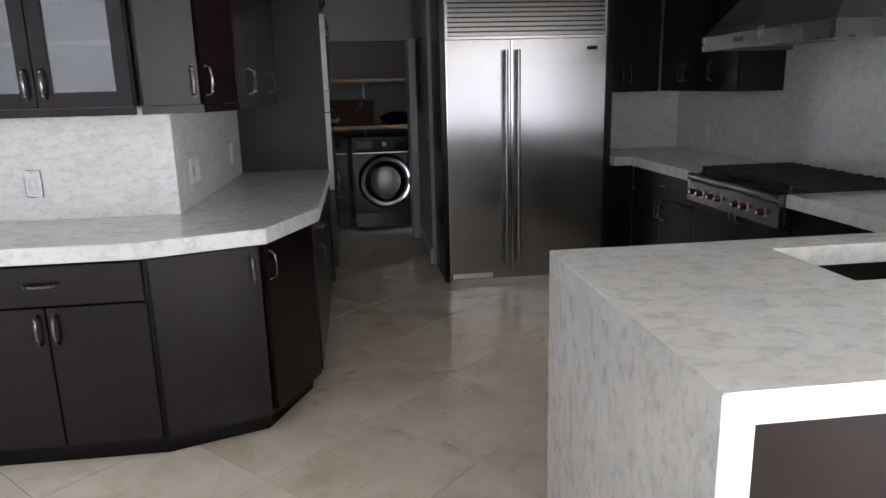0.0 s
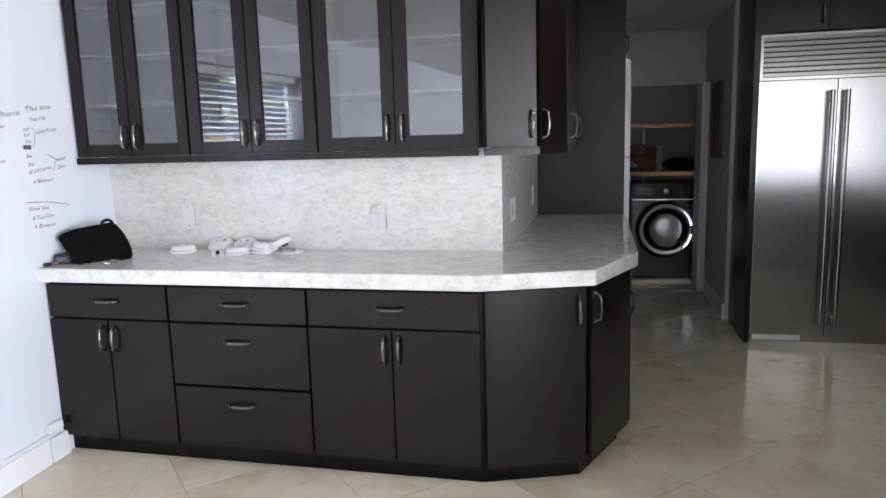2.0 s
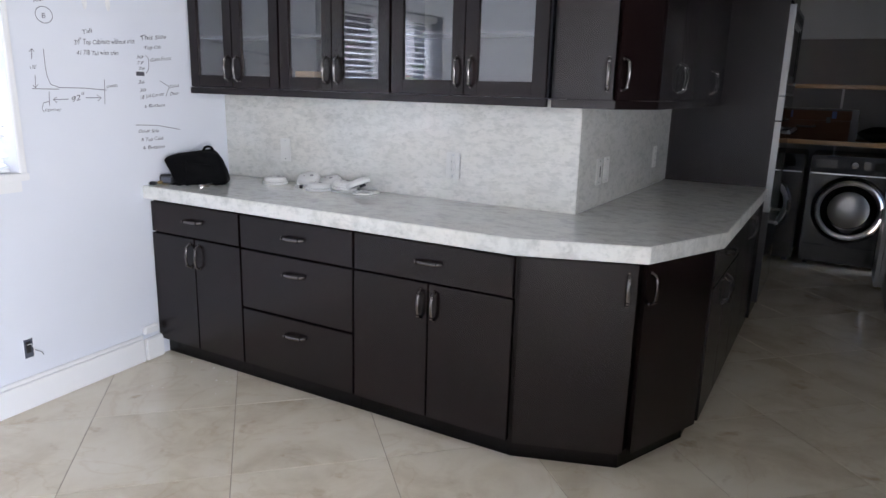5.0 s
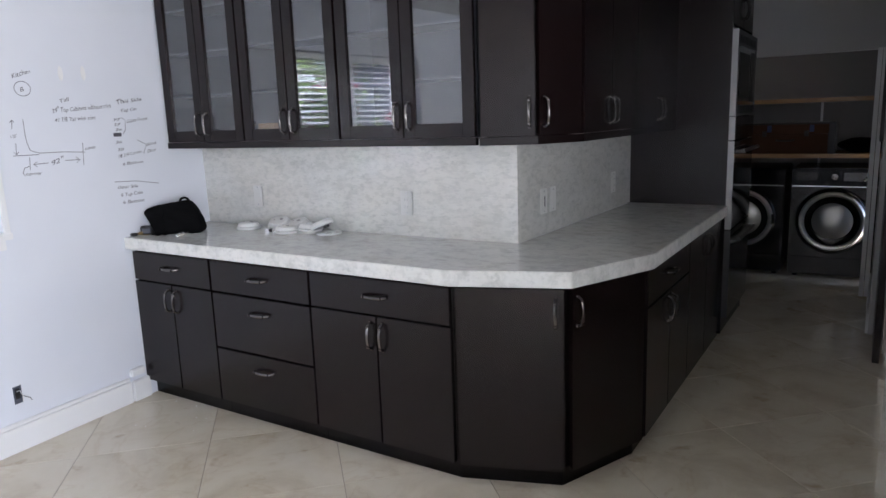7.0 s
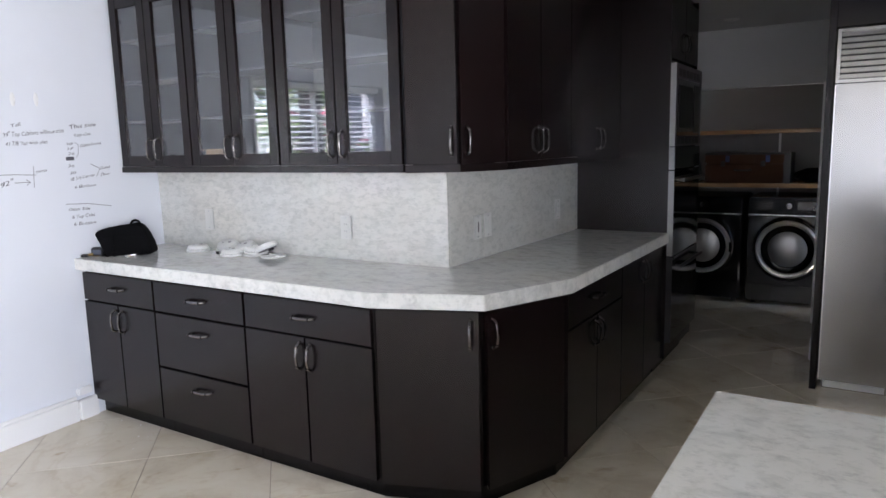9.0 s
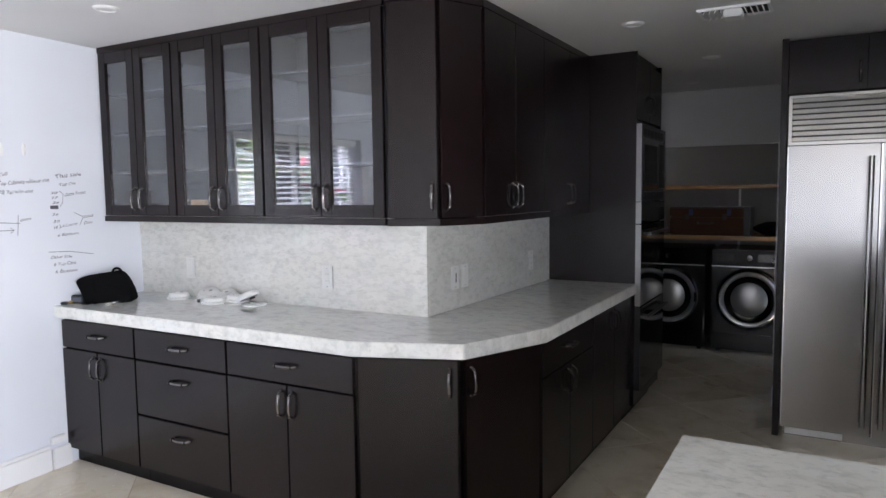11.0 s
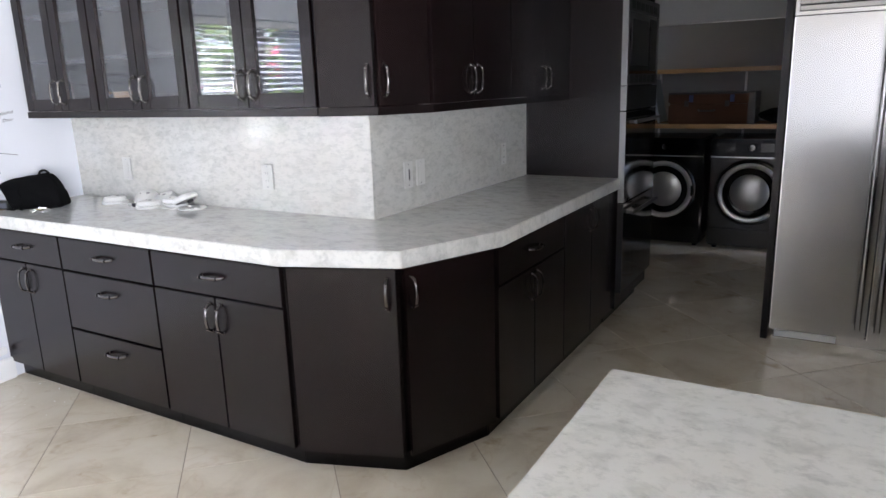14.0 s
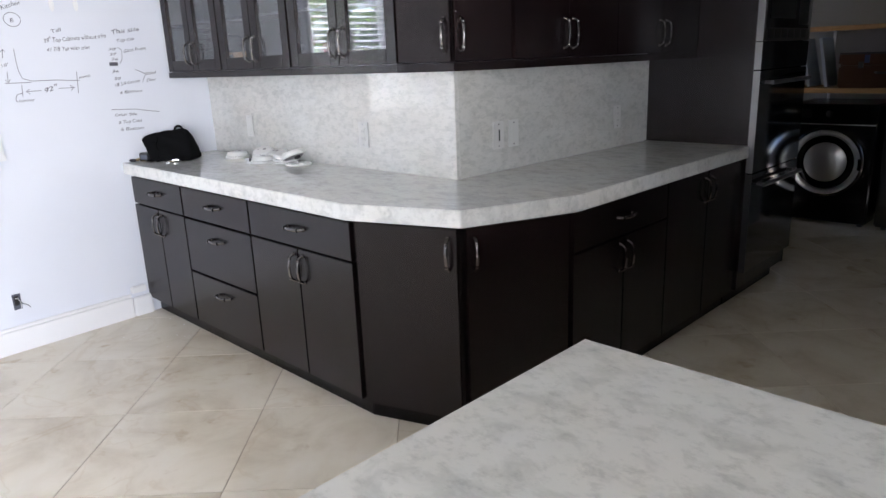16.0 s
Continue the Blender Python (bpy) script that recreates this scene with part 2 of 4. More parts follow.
def sweep(points, rx, ry, sides=10, bm=None, up=(0, 0, 1)):
    """A tube of elliptic section along points."""
    bm = bm or bmesh.new()
    pts = [Vector(p) for p in points]
    rings = []
    for i, p in enumerate(pts):
        way = (pts[min(i + 1, len(pts) - 1)] - pts[max(i - 1, 0)]).normalized()
        side = way.cross(Vector(up))
        side = side.normalized() if side.length > 1e-4 else way.orthogonal().normalized()
        top = side.cross(way)
        rings.append([bm.verts.new(p + side * rx * math.cos(2 * math.pi * k / sides) + top * ry * math.sin(2 * math.pi * k / sides)) for k in range(sides)])
    for a, b in zip(rings, rings[1:]):
        for k in range(sides):
            j = (k + 1) % sides
            bm.faces.new((a[k], a[j], b[j], b[k]))
    bm.faces.new(list(reversed(rings[0])))
    bm.faces.new(rings[-1])
    bmesh.ops.recalc_face_normals(bm, faces=bm.faces[:])
    return bm


def finish(name, bm, mat, bevel=0.0, segments=2, smooth=True):
    if bevel:
        bmesh.ops.bevel(bm, geom=bm.edges[:], offset=bevel, segments=segments, affect="EDGES", clamp_overlap=True)
    me = bpy.data.meshes.new(name)
    bm.to_mesh(me)
    bm.free()
    me.materials.append(mat)
    if smooth:
        me.polygons.foreach_set("use_smooth", [True] * len(me.polygons))
        me.set_sharp_from_angle(angle=radians(35))
    return me


def part(name, bm, mat, parent, label="", bevel=0.0, at=None, segments=2):
    ob = new(name, finish(name, bm, mat, bevel, segments))
    ob.parent = parent
    if at is not None:
        ob.matrix_basis = at
    if label:
        ob["label"] = label
    return ob


def thing(name, m, label, category, group="", kind=""):
    ob = new(name)
    ob.empty_display_size = 0.1
    ob.matrix_basis = m
    return tagged(ob, label, category, group, kind)


def solid(name, bm, mat, label, category, kind="", bevel=0.0, at=None, group=""):
    ob = new(name, finish(name, bm, mat, bevel))
    if at is not None:
        ob.matrix_basis = at
    return tagged(ob, label, category, group, kind)


def structure(name, bm, mat, label, category, bevel=0.0):
    return solid(name, bm, mat, label, category, "structure", bevel)


# ---- plan ----
CEILING = 2.40
LEFT, BACKSPLASH, RETURN, TALL = -2.80, 3.323, -0.70, 4.93
RIGHT, FAR, REAR, END = 2.80, 5.65, -3.20, 7.95
BACK, EAST = -6.50, 6.50   # the living space behind the kitchen
TOP, UNDER = 0.914, 0.850

# the left wall stands slightly out of square and out of plumb: its own frame, y along it
LW = pose(LEFT, 2.9, 0.914, 0, 0, 4.0) @ pose(0, -2.9, 0, 0, -1.2, 0) @ pose(0, 0, -0.914)

# ---- setting ----
ground = structure("ground", boxes((-60, 60, -60, 60, -0.30, -0.16)), SOIL, "green and brown garden ground outside the house", "ground")
floor_slab = structure("floor", boxes((LEFT - 0.1, RIGHT + 0.1, REAR - 0.1, END + 0.1, -0.15, -0.0022)), GROUT, "tan grout bed under the diagonal stone tiles", "floor")
structure("floor_living", boxes((LEFT - 0.1, EAST + 0.1, BACK - 0.1, REAR - 0.1, -0.15, 0.0), (RIGHT + 0.1, EAST + 0.1, REAR - 0.1, 0.95, -0.15, 0.0)), TILE, "cream stone floor of the adjoining living space", "floor")

# window opening in the left wall
WY0, WY1, WZ0, WZ1 = 0.70, 2.085, 1.035, 1.99
wall_left = structure("wall_left", boxes((-0.16, 0, BACK - 0.3, WY0, 0, CEILING), (-0.16, 0, WY1, 3.46, 0, CEILING),
                      (-0.16, 0, WY0, WY1, 0, WZ0), (-0.16, 0, WY0, WY1, WZ1, CEILING)), WALL, "cool white painted wall with marker notes", "wall")
wall_left.matrix_basis = LW
structure("wall_behind_cabinets", boxes((LEFT - 0.1, RETURN - 0.02, BACKSPLASH + 0.02, BACKSPLASH + 0.14, 0, CEILING)), WALL, "plain white wall behind the stone splash", "wall")
structure("wall_return", boxes((RETURN - 0.14, RETURN - 0.02, BACKSPLASH + 0.14, 7.02, 0, CEILING)), WALL, "plain wall behind the oven run", "wall")
structure("ceiling", boxes((LEFT - 0.16, RIGHT + 0.16, 1.06, END + 0.16, CEILING, CEILING + 0.15), (LEFT - 0.16, EAST + 0.16, BACK - 0.16, 1.06, CEILING, CEILING + 0.15)), CEIL, "flat off-white painted ceiling", "ceiling")
structure("wall_right", boxes((RIGHT, RIGHT + 0.16, 1.06, FAR + 0.14, 0, CEILING)), ROOM, "wall behind the cooking side, darkened to cut bounced light", "wall")
structure("wall_living_side", boxes((RIGHT, EAST, 0.90, 1.0595, 0, CEILING)), ROOM, "unseen living space wall, darkened to cut bounced light", "wall")
structure("wall_rear", boxes((LEFT, EAST + 0.16, BACK - 0.16, BACK, 0, CEILING)), WALL, "cool white painted rear wall", "wall")
# unseen wall; its empty opening is added to let the lamp in
structure("wall_east", boxes((EAST, EAST + 0.16, BACK, -5.6, 0, CEILING), (EAST, EAST + 0.16, 0.3, 1.06, 0, CEILING), (EAST, EAST + 0.16, -5.6, 0.3, 2.2, CEILING)), WALL, "unseen cool white wall with an opening added for the fill lamp", "wall")
structure("wall_far", boxes((0.84, RIGHT, FAR, FAR + 0.14, 0, CEILING)), WALL, "plain wall behind the refrigerator", "wall")
structure("wall_hall", boxes((0.69, 0.84, FAR, 7.02, 0, CEILING)), HALL, "grey-white hall wall beside the refrigerator", "wall")
structure("wall_header", boxes((RETURN - 0.14, 0.84, 7.02, 7.12, 1.91, CEILING), (RETURN - 0.14, -0.66, 7.02, 7.12, 0, 1.91)), HALL, "plain wall above the laundry closet opening", "wall")
structure("wall_laundry_back", boxes((RETURN - 0.3, 0.95, END, END + 0.12, 0, CEILING)), CLOSET, "laundry closet back wall, darkened for the shade inside", "wall")
structure("wall_laundry_side", boxes((RETURN - 0.4, RETURN - 0.28, 7.12, END, 0, CEILING)), CLOSET, "laundry closet side wall, darkened for the shade inside", "wall")
structure("wall_laundry_end", boxes((0.80, 0.95, 7.121, END, 0, CEILING)), CLOSET, "laundry closet end wall, darkened for the shade inside", "wall")
bb_left = structure("baseboard_left", boxes((0, 0.020, BACK + 0.7, 2.62, 0.0, 0.122), (0, 0.012, BACK + 0.7, 2.62, 0.122, 0.142)), TRIM, "white painted baseboard with a gap at the wall", "baseboard", 0.003)
bb_left.matrix_basis = LW
structure("baseboard_hall", boxes((0.674, 0.69, FAR + 0.01, 7.0, 0.0, 0.13)), TRIM, "white painted baseboard along the hall wall", "baseboard", 0.003)
gap_strip = solid("baseboard_crack", boxes((0.0, 0.006, 0.4, 1.86, 0.1422, 0.1462)), IRON, "dark open gap along the baseboard top", "gap", "structure")
gap_strip.matrix_basis = LW
solid("trim_block", boxes((0, 0.026, 2.625, 2.74, 0.0, 0.118), (0, 0.03, 2.62, 2.71, 0.145, 0.185)), TRIM, "short loose end of white trim beside the cabinet", "trim", bevel=0.006, at=LW)

# stone splashes
structure("splash_back", boxes((LEFT - 0.04, -0.711, BACKSPLASH, BACKSPLASH + 0.02, TOP, 1.40)), STONE_BACK, "pale grey quartzite splash slab under the wall cabinets", "splash", 0.0015)
structure("splash_return", prism([(-0.732, BACKSPLASH + 0.0205), (-0.7115, BACKSPLASH + 0.0205), (-0.6855, TALL), (-0.718, TALL)], TOP, 1.40), STONE_SIDE, "pale grey quartzite splash on the return wall", "splash", 0.001)
structure("splash_far", boxes((1.99, RIGHT - 0.022, FAR - 0.02, FAR, TOP, 1.40)), STONE_BACK, "pale quartzite splash behind the corner worktop", "splash")
structure("splash_right", boxes((RIGHT - 0.02, RIGHT, 2.20, FAR, TOP, 2.3)), STONE_SIDE, "pale polished quartzite splash behind the rangetop", "splash")

# window with blinds in the left wall
win = thing("window_1", LW, "white framed window with half-open horizontal blinds", "window", kind="structure")
part("window_frame", boxes((-0.13, -0.09, WY0, WY0 + 0.05, WZ0, WZ1), (-0.13, -0.09, WY1 - 0.05, WY1, WZ0, WZ1), (-0.13, -0.09, WY0 + 0.05, WY1 - 0.05, WZ0, WZ0 + 0.05),
     (-0.13, -0.09, WY0 + 0.05, WY1 - 0.05, WZ1 - 0.05, WZ1), (-0.13, -0.09, 1.39, 1.43, WZ0 + 0.05, WZ1 - 0.05)), TRIM, win, bevel=0.003)
part("window_sill", boxes((-0.088, 0.028, WY0 - 0.03, WY1 + 0.03, WZ0 - 0.028, WZ0 + 0.004)), TRIM, win, bevel=0.004)
part("apron", boxes((0.001, 0.014, WY0, WY1, WZ0 - 0.075, WZ0 - 0.028)), TRIM, win, bevel=0.003)
for side in (WY0 - 0.03, WY1):
    part("casing", boxes((0.001, 0.013, side, side + 0.03, WZ0, WZ1 + 0.02)), TRIM, win, bevel=0.003)
for y0, y1 in ((WY0 + 0.05, 1.39), (1.43, WY1 - 0.05)):
    pane = part("pane", boxes((-0.112, -0.108, y0, y1, WZ0 + 0.05, WZ1 - 0.05)), GLASS, win)
    pane.visible_shadow = False
blind = thing("window_blind", LW, "white horizontal slat blind hanging open in the window", "blind")
part("headrail", boxes((-0.078, -0.03, WY0 + 0.012, WY1 - 0.012, WZ1 - 0.05, WZ1 - 0.006)), TRIM, blind, bevel=0.003)
slat_mesh = finish("slat", boxes((-0.023, 0.023, WY0 + 0.015, WY1 - 0.015, -0.0013, 0.0013)), TRIM)
z = WZ0 + 0.035
while z < WZ1 - 0.06:
    s_ob = new("slat", slat_mesh)
    s_ob.parent = blind
    s_ob.matrix_basis = pose(-0.054, 0, z, 0, 20, 0)
    z += 0.042
part("bottom_rail", boxes((-0.076, -0.032, WY0 + 0.015, WY1 - 0.015, WZ0 + 0.006, WZ0 + 0.022)), TRIM, blind, bevel=0.003)
for y in (WY0 + 0.16, 1.41, WY1 - 0.16):
    part("ladder_cord", boxes((-0.030, -0.0285, y, y + 0.003, WZ0 + 0.01, WZ1 - 0.02)), TRIM, blind)

# outside the window: hedge, porch post, white wall
rng = random.Random(5)
lm = bmesh.new()
bl = bmesh.new()
for k in range(7600):
    c = Vector((-5.0 + rng.gauss(0, 0.7), rng.uniform(-4.5, 4.5), 0))
    c.z = rng.uniform(0.0, 2.7 + 0.5 * math.sin(c.y * 2.1) + 0.3 * math.sin(c.y * 5.3))
    q = Euler((rng.uniform(0, 6.3), rng.uniform(0, 6.3), rng.uniform(0, 6.3))).to_matrix()
    w, h = rng.uniform(0.03, 0.055), rng.uniform(0.07, 0.13)
    pink = c.z > 0.9 and noise.noise(c * 1.3 + Vector((0, 0, 4.0))) > (0.0 if c.y > 1.4 else 0.34)
    to = bl if pink else lm
    to.faces.new([to.verts.new(c + q @ Vector(p)) for p in ((0, -h, 0), (w, 0, 0.012), (0, h, 0), (-w, 0, 0.012))])
hedge = thing("hedge", pose(0, 0, -0.16), "tall loose green hedge with pink blossom outside", "hedge", kind="stuff")
part("foliage", lm, LEAF, hedge)
part("blossom", bl, BLOSSOM, hedge, "pink blossom")
for k, y in enumerate((-3.2, -1.7, -0.4, 1.1, 2.4, 3.6)):
    part("stem", sweep([(-5.0, y, 0), (-5.05 + 0.1 * math.sin(k), y + 0.1, 0.9), (-4.95, y + 0.2 * math.cos(k), 2.0)], 0.03, 0.03, 8), LEATHER, hedge)
solid("porch_post", boxes((-3.62, -3.46, 0.58, 0.74, -0.16, 2.5)), ESPRESSO, "dark stained square porch post outside", "post", bevel=0.006)
solid("garden_wall", boxes((-4.1, -3.95, -0.92, -0.70, -0.16, 2.3)), STUCCO, "plain white stucco wall end outside the window", "wall", bevel=0.01)
# two plain dark panels added for the shaded bluish area outdoors
solid("shaded_side_wall", boxes((-4.10, -4.04, -3.4, -0.93, -0.16, 2.2)), SLATE, "added dark panel, its colour standing for shade outside the window", "fence", bevel=0.01)
solid("shaded_outdoor_panel", boxes((-4.06, -4.0, -0.698, -0.22, -0.16, 2.1)), SLATE, "added dark panel for the shaded patch beside the stucco wall", "gate", bevel=0.01)

# ---- handles ----
def bow_points(length, rise):
    n = 14
    return [((k / n - 0.5) * length, -rise * math.sin(math.pi * k / n) ** 0.36 - 0.002, 0) for k in range(n + 1)]


hb = sweep(bow_points(0.118, 0.027), 0.0056, 0.0066, 10)
for sx in (-0.059, 0.059):
    cylinder(0.009, 0.005, pose(sx, -0.0025, 0, 90, 0, 0), 14, 0.007, hb)
for sx in (-0.046, 0.046):
    cylinder(0.0082, 0.005, pose(sx, -0.0235, 0, 0, 90, 0), 14, None, hb)
HANDLE = finish("handle", hb, PEWTER)


def add_handle(parent, x, y, z, upright):
    h = new("handle", HANDLE)
    h.parent = parent
    h.matrix_basis = pose(x, y, z, 0, 90 if upright else 0, 0)
    h["label"] = "bowed pewter pull handle"
    return h


def slab_front(parent, name, x0, x1, z0, z1, handles=(), gap=0.0025, mat=None):
    d = part(name, boxes((x0 + gap, x1 - gap, 0, 0.02, z0 + gap, z1 - gap)), mat or (ESPRESSO_FLAT if name == "drawer_front" else ESPRESSO), parent, bevel=0.0022)
    for x, zz, upright in handles:
        add_handle(d, x, -0.0005, zz, upright)
    return d


def base_cabinet(m, width, layout, label, group, depth=0.56, kick=0.06, top=UNDER):
    c = thing("base_cabinet", m, label, "cabinet", group)
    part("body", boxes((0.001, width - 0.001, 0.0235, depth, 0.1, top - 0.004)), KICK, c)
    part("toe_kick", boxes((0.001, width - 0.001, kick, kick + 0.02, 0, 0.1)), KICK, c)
    lo, hi, mid = 0.092, top - 0.010, 0.675
    w = width
    if layout == "doors":
        slab_front(c, "drawer_front", 0, w, mid, hi, [(w / 2, 0.762, False)], 0.0055)
        slab_front(c, "door", 0, w / 2, lo, mid, [(w / 2 - 0.032, 0.585, True)], 0.003)
        slab_front(c, "door", w / 2, w, lo, mid, [(w / 2 + 0.032, 0.585, True)], 0.003)
    elif layout == "drawers":
        for a, b, h in ((mid, hi, 0.762), (0.382, mid, 0.592), (lo, 0.382, 0.300)):
            slab_front(c, "drawer_front", 0, w, a, b, [(w / 2, h, False)], 0.0055)
    elif layout == "tall_pair":
        slab_front(c, "door", 0, w / 2, lo, hi, [(w / 2 - 0.032, 0.745, True)], 0.003)
        slab_front(c, "door", w / 2, w, lo, hi, [(w / 2 + 0.032, 0.745, True)], 0.003)
    return c


def upper_body(c, width, depth, z0, z1, lining):
    t = 0.018
    part("side_panel", boxes((0, t, 0.021, depth, z0, z1)), lining, c)
    part("side_panel", boxes((width - t, width, 0.021, depth, z0, z1)), lining, c)
    part("top_panel", boxes((t, width - t, 0.021, depth, z1 - t, z1)), lining, c)
    part("bottom_panel", boxes((t, width - t, 0.021, depth, z0, z0 + t)), ESPRESSO_FLAT, c)
    part("back_panel", boxes((t, width - t, depth - 0.008, depth, z0 + t, z1 - t)), lining, c)


def glass_door(c, x0, x1, z0, z1, hx):
    r = 0.060
    x0, x1, z0, z1 = x0 + 0.002, x1 - 0.002, z0 + 0.002, z1 - 0.002
    d = part("door", boxes((x0, x0 + r, 0, 0.02, z0, z1), (x1 - r, x1, 0, 0.02, z0, z1), (x0 + r, x1 - r, 0.0005, 0.02, z0, z0 + r), (x0 + r, x1 - r, 0.0005, 0.02, z1 - r, z1)), ESPRESSO, c, bevel=0.0018)
    g = part("glass_pane", boxes((x0 + r - 0.004, x1 - r + 0.004, 0.010, 0.014, z0 + r - 0.004, z1 - r + 0.004)), GLASS, d, "clear reflective glass pane")
    g.visible_shadow = False
    add_handle(d, hx, -0.0005, 1.505, True)
    return d


UP0, UP1, RAIL = 1.408, 2.362, 1.374


def glass_cabinet(m, width, label, x_left=0.0):
    c = thing("glass_cabinet", m, label, "cabinet", "glass wall cabinets")
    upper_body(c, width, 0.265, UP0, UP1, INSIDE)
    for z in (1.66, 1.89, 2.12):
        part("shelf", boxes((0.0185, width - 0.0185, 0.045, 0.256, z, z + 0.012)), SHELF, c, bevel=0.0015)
    pins = bmesh.new()
    for k in range(16):
        for x in (0.018, width - 0.0215):
            box(pins, x, x + 0.005, 0.051, 0.056, 1.49 + 0.05 * k, 1.496 + 0.05 * k)
    part("shelf_pin_row", pins, SLOT, c)["kind"] = "stuff"
    for z in (1.50, 1.87, 2.24):
        part("hinge", boxes((0.0185, 0.034, 0.021, 0.062, z - 0.012, z + 0.012)), CHROME, c, bevel=0.002)
    mid = (x_left + width) / 2
    glass_door(c, x_left + 0.004, mid, UP0, UP1, mid - 0.034)
    glass_door(c, mid, width - 0.004, UP0, UP1, mid + 0.034)
    part("light_rail", boxes((0, width, 0.0, 0.022, RAIL, UP0 - 0.001)), ESPRESSO_FLAT, c, bevel=0.0015)
    part("top_trim", boxes((0, width, 0.002, 0.02, UP1 + 0.001, CEILING)), ESPRESSO_FLAT, c, bevel=0.001)
    return c


def solid_upper(m, width, doors, label, z0=UP0, z1=UP1, depth=0.265, rail=RAIL, hz=1.505, group="solid wall cabinets"):
    """doors: rows of x0, x1 and the handle's x."""
    c = thing("wall_cabinet", m, label, "cabinet", group)
    part("body", boxes((0.0005, width - 0.0005, 0.021, depth, z0, z1)), ESPRESSO, c)
    for x0, x1, hx in doors:
        slab_front(c, "door", x0, x1, z0, z1, [(hx, hz, True)], 0.002)
    if rail:
        part("light_rail", boxes((0, width, 0.0, 0.022, rail, z0 - 0.001)), ESPRESSO_FLAT, c, bevel=0.0015)
    if z1 < CEILING - 0.03:
        part("top_trim", boxes((0, width, 0.002, 0.02, z1 + 0.001, CEILING)), ESPRESSO_FLAT, c, bevel=0.001)
    return c


# ---- left run of base cabinets ----
FACE = 2.735
G_BASE = "base cabinets of the corner run"
base_cabinet(pose(-2.775, FACE, 0), 0.632, "doors", "dark espresso base cabinet with one drawer and two doors", G_BASE)
base_cabinet(pose(-2.143, FACE, 0), 0.670, "drawers", "dark espresso base cabinet with three drawers", G_BASE)
base_cabinet(pose(-1.473, FACE, 0), 0.748, "doors", "wide dark espresso base cabinet with drawer and doors", G_BASE)

CORNERS = [(LEFT, 2.708), (-0.720, 2.708), (-0.273, 2.869), (-0.087, 3.318), (-0.087, TALL)]


def inset(line, d):
    """The open polyline moved to its left by d."""
    out = []
    pts = [Vector(p) for p in line]
    dirs = [(b - a).normalized() for a, b in zip(pts, pts[1:])]
    for i, p in enumerate(pts):
        a, b = dirs[max(i - 1, 0)], dirs[min(i, len(dirs) - 1)]
        na, nb = Vector((-a.y, a.x)), Vector((-b.y, b.x))
        k = (na + nb).normalized()
        out.append(tuple(p + k * (d / max(0.2, k.dot(na)))))
    return out


face, carcass, kickline = inset(CORNERS, 0.027), inset(CORNERS, 0.052), inset(CORNERS, 0.085)
HUB = (-0.722, 3.318)
for i, hand in ((1, "right"), (2, "left")):
    (ax, ay), (bx, by) = face[i], face[i + 1]
    ang, w = math.degrees(math.atan2(by - ay, bx - ax)), math.hypot(bx - ax, by - ay)
    c = thing("corner_cabinet", pose(ax, ay, 0, 0, 0, ang), "dark espresso angled corner base cabinet with one tall door", "cabinet", G_BASE)
    back = pose(ax, ay, 0, 0, 0, ang).inverted()
    flat = [(back @ Vector((*p, 0)))[:2] for p in (carcass[i], carcass[i + 1], HUB)]
    low = [(back @ Vector((*p, 0)))[:2] for p in (kickline[i], kickline[i + 1], HUB)]
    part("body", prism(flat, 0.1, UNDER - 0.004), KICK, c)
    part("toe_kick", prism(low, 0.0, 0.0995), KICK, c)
    slab_front(c, "door", 0.018, w - 0.016, 0.085, UNDER - 0.010, [((w - 0.05) if hand == "right" else 0.05, 0.745, True)], 0.002)
    part("corner_post", boxes((-0.012, 0.008, 0.020, 0.030, 0.1, UNDER - 0.005)), KICK, c)

RX = face[3][0]
ry0 = face[3][1]
base_cabinet(pose(RX, ry0, 0, 0, 0, 90), 4.085 - ry0, "doors", "dark espresso base cabinet facing the aisle", G_BASE)
base_cabinet(pose(RX, 4.085, 0, 0, 0, 90), TALL - 4.085, "tall_pair", "dark espresso base cabinet beside the oven tower", G_BASE)

outline = [(LEFT - 0.036, BACKSPLASH - 0.0005)] + [(LEFT + 0.001, 2.708)] + CORNERS[1:4] + [(-0.087, TALL - 0.0015), (-0.685, TALL - 0.0015), (-0.7105, BACKSPLASH + 0.02), (-0.7105, BACKSPLASH - 0.0005)]
solid("worktop", prism(outline, UNDER, TOP), STONE_TOP, "thick pale grey quartzite worktop on the dark base cabinets", "worktop", bevel=0.003)

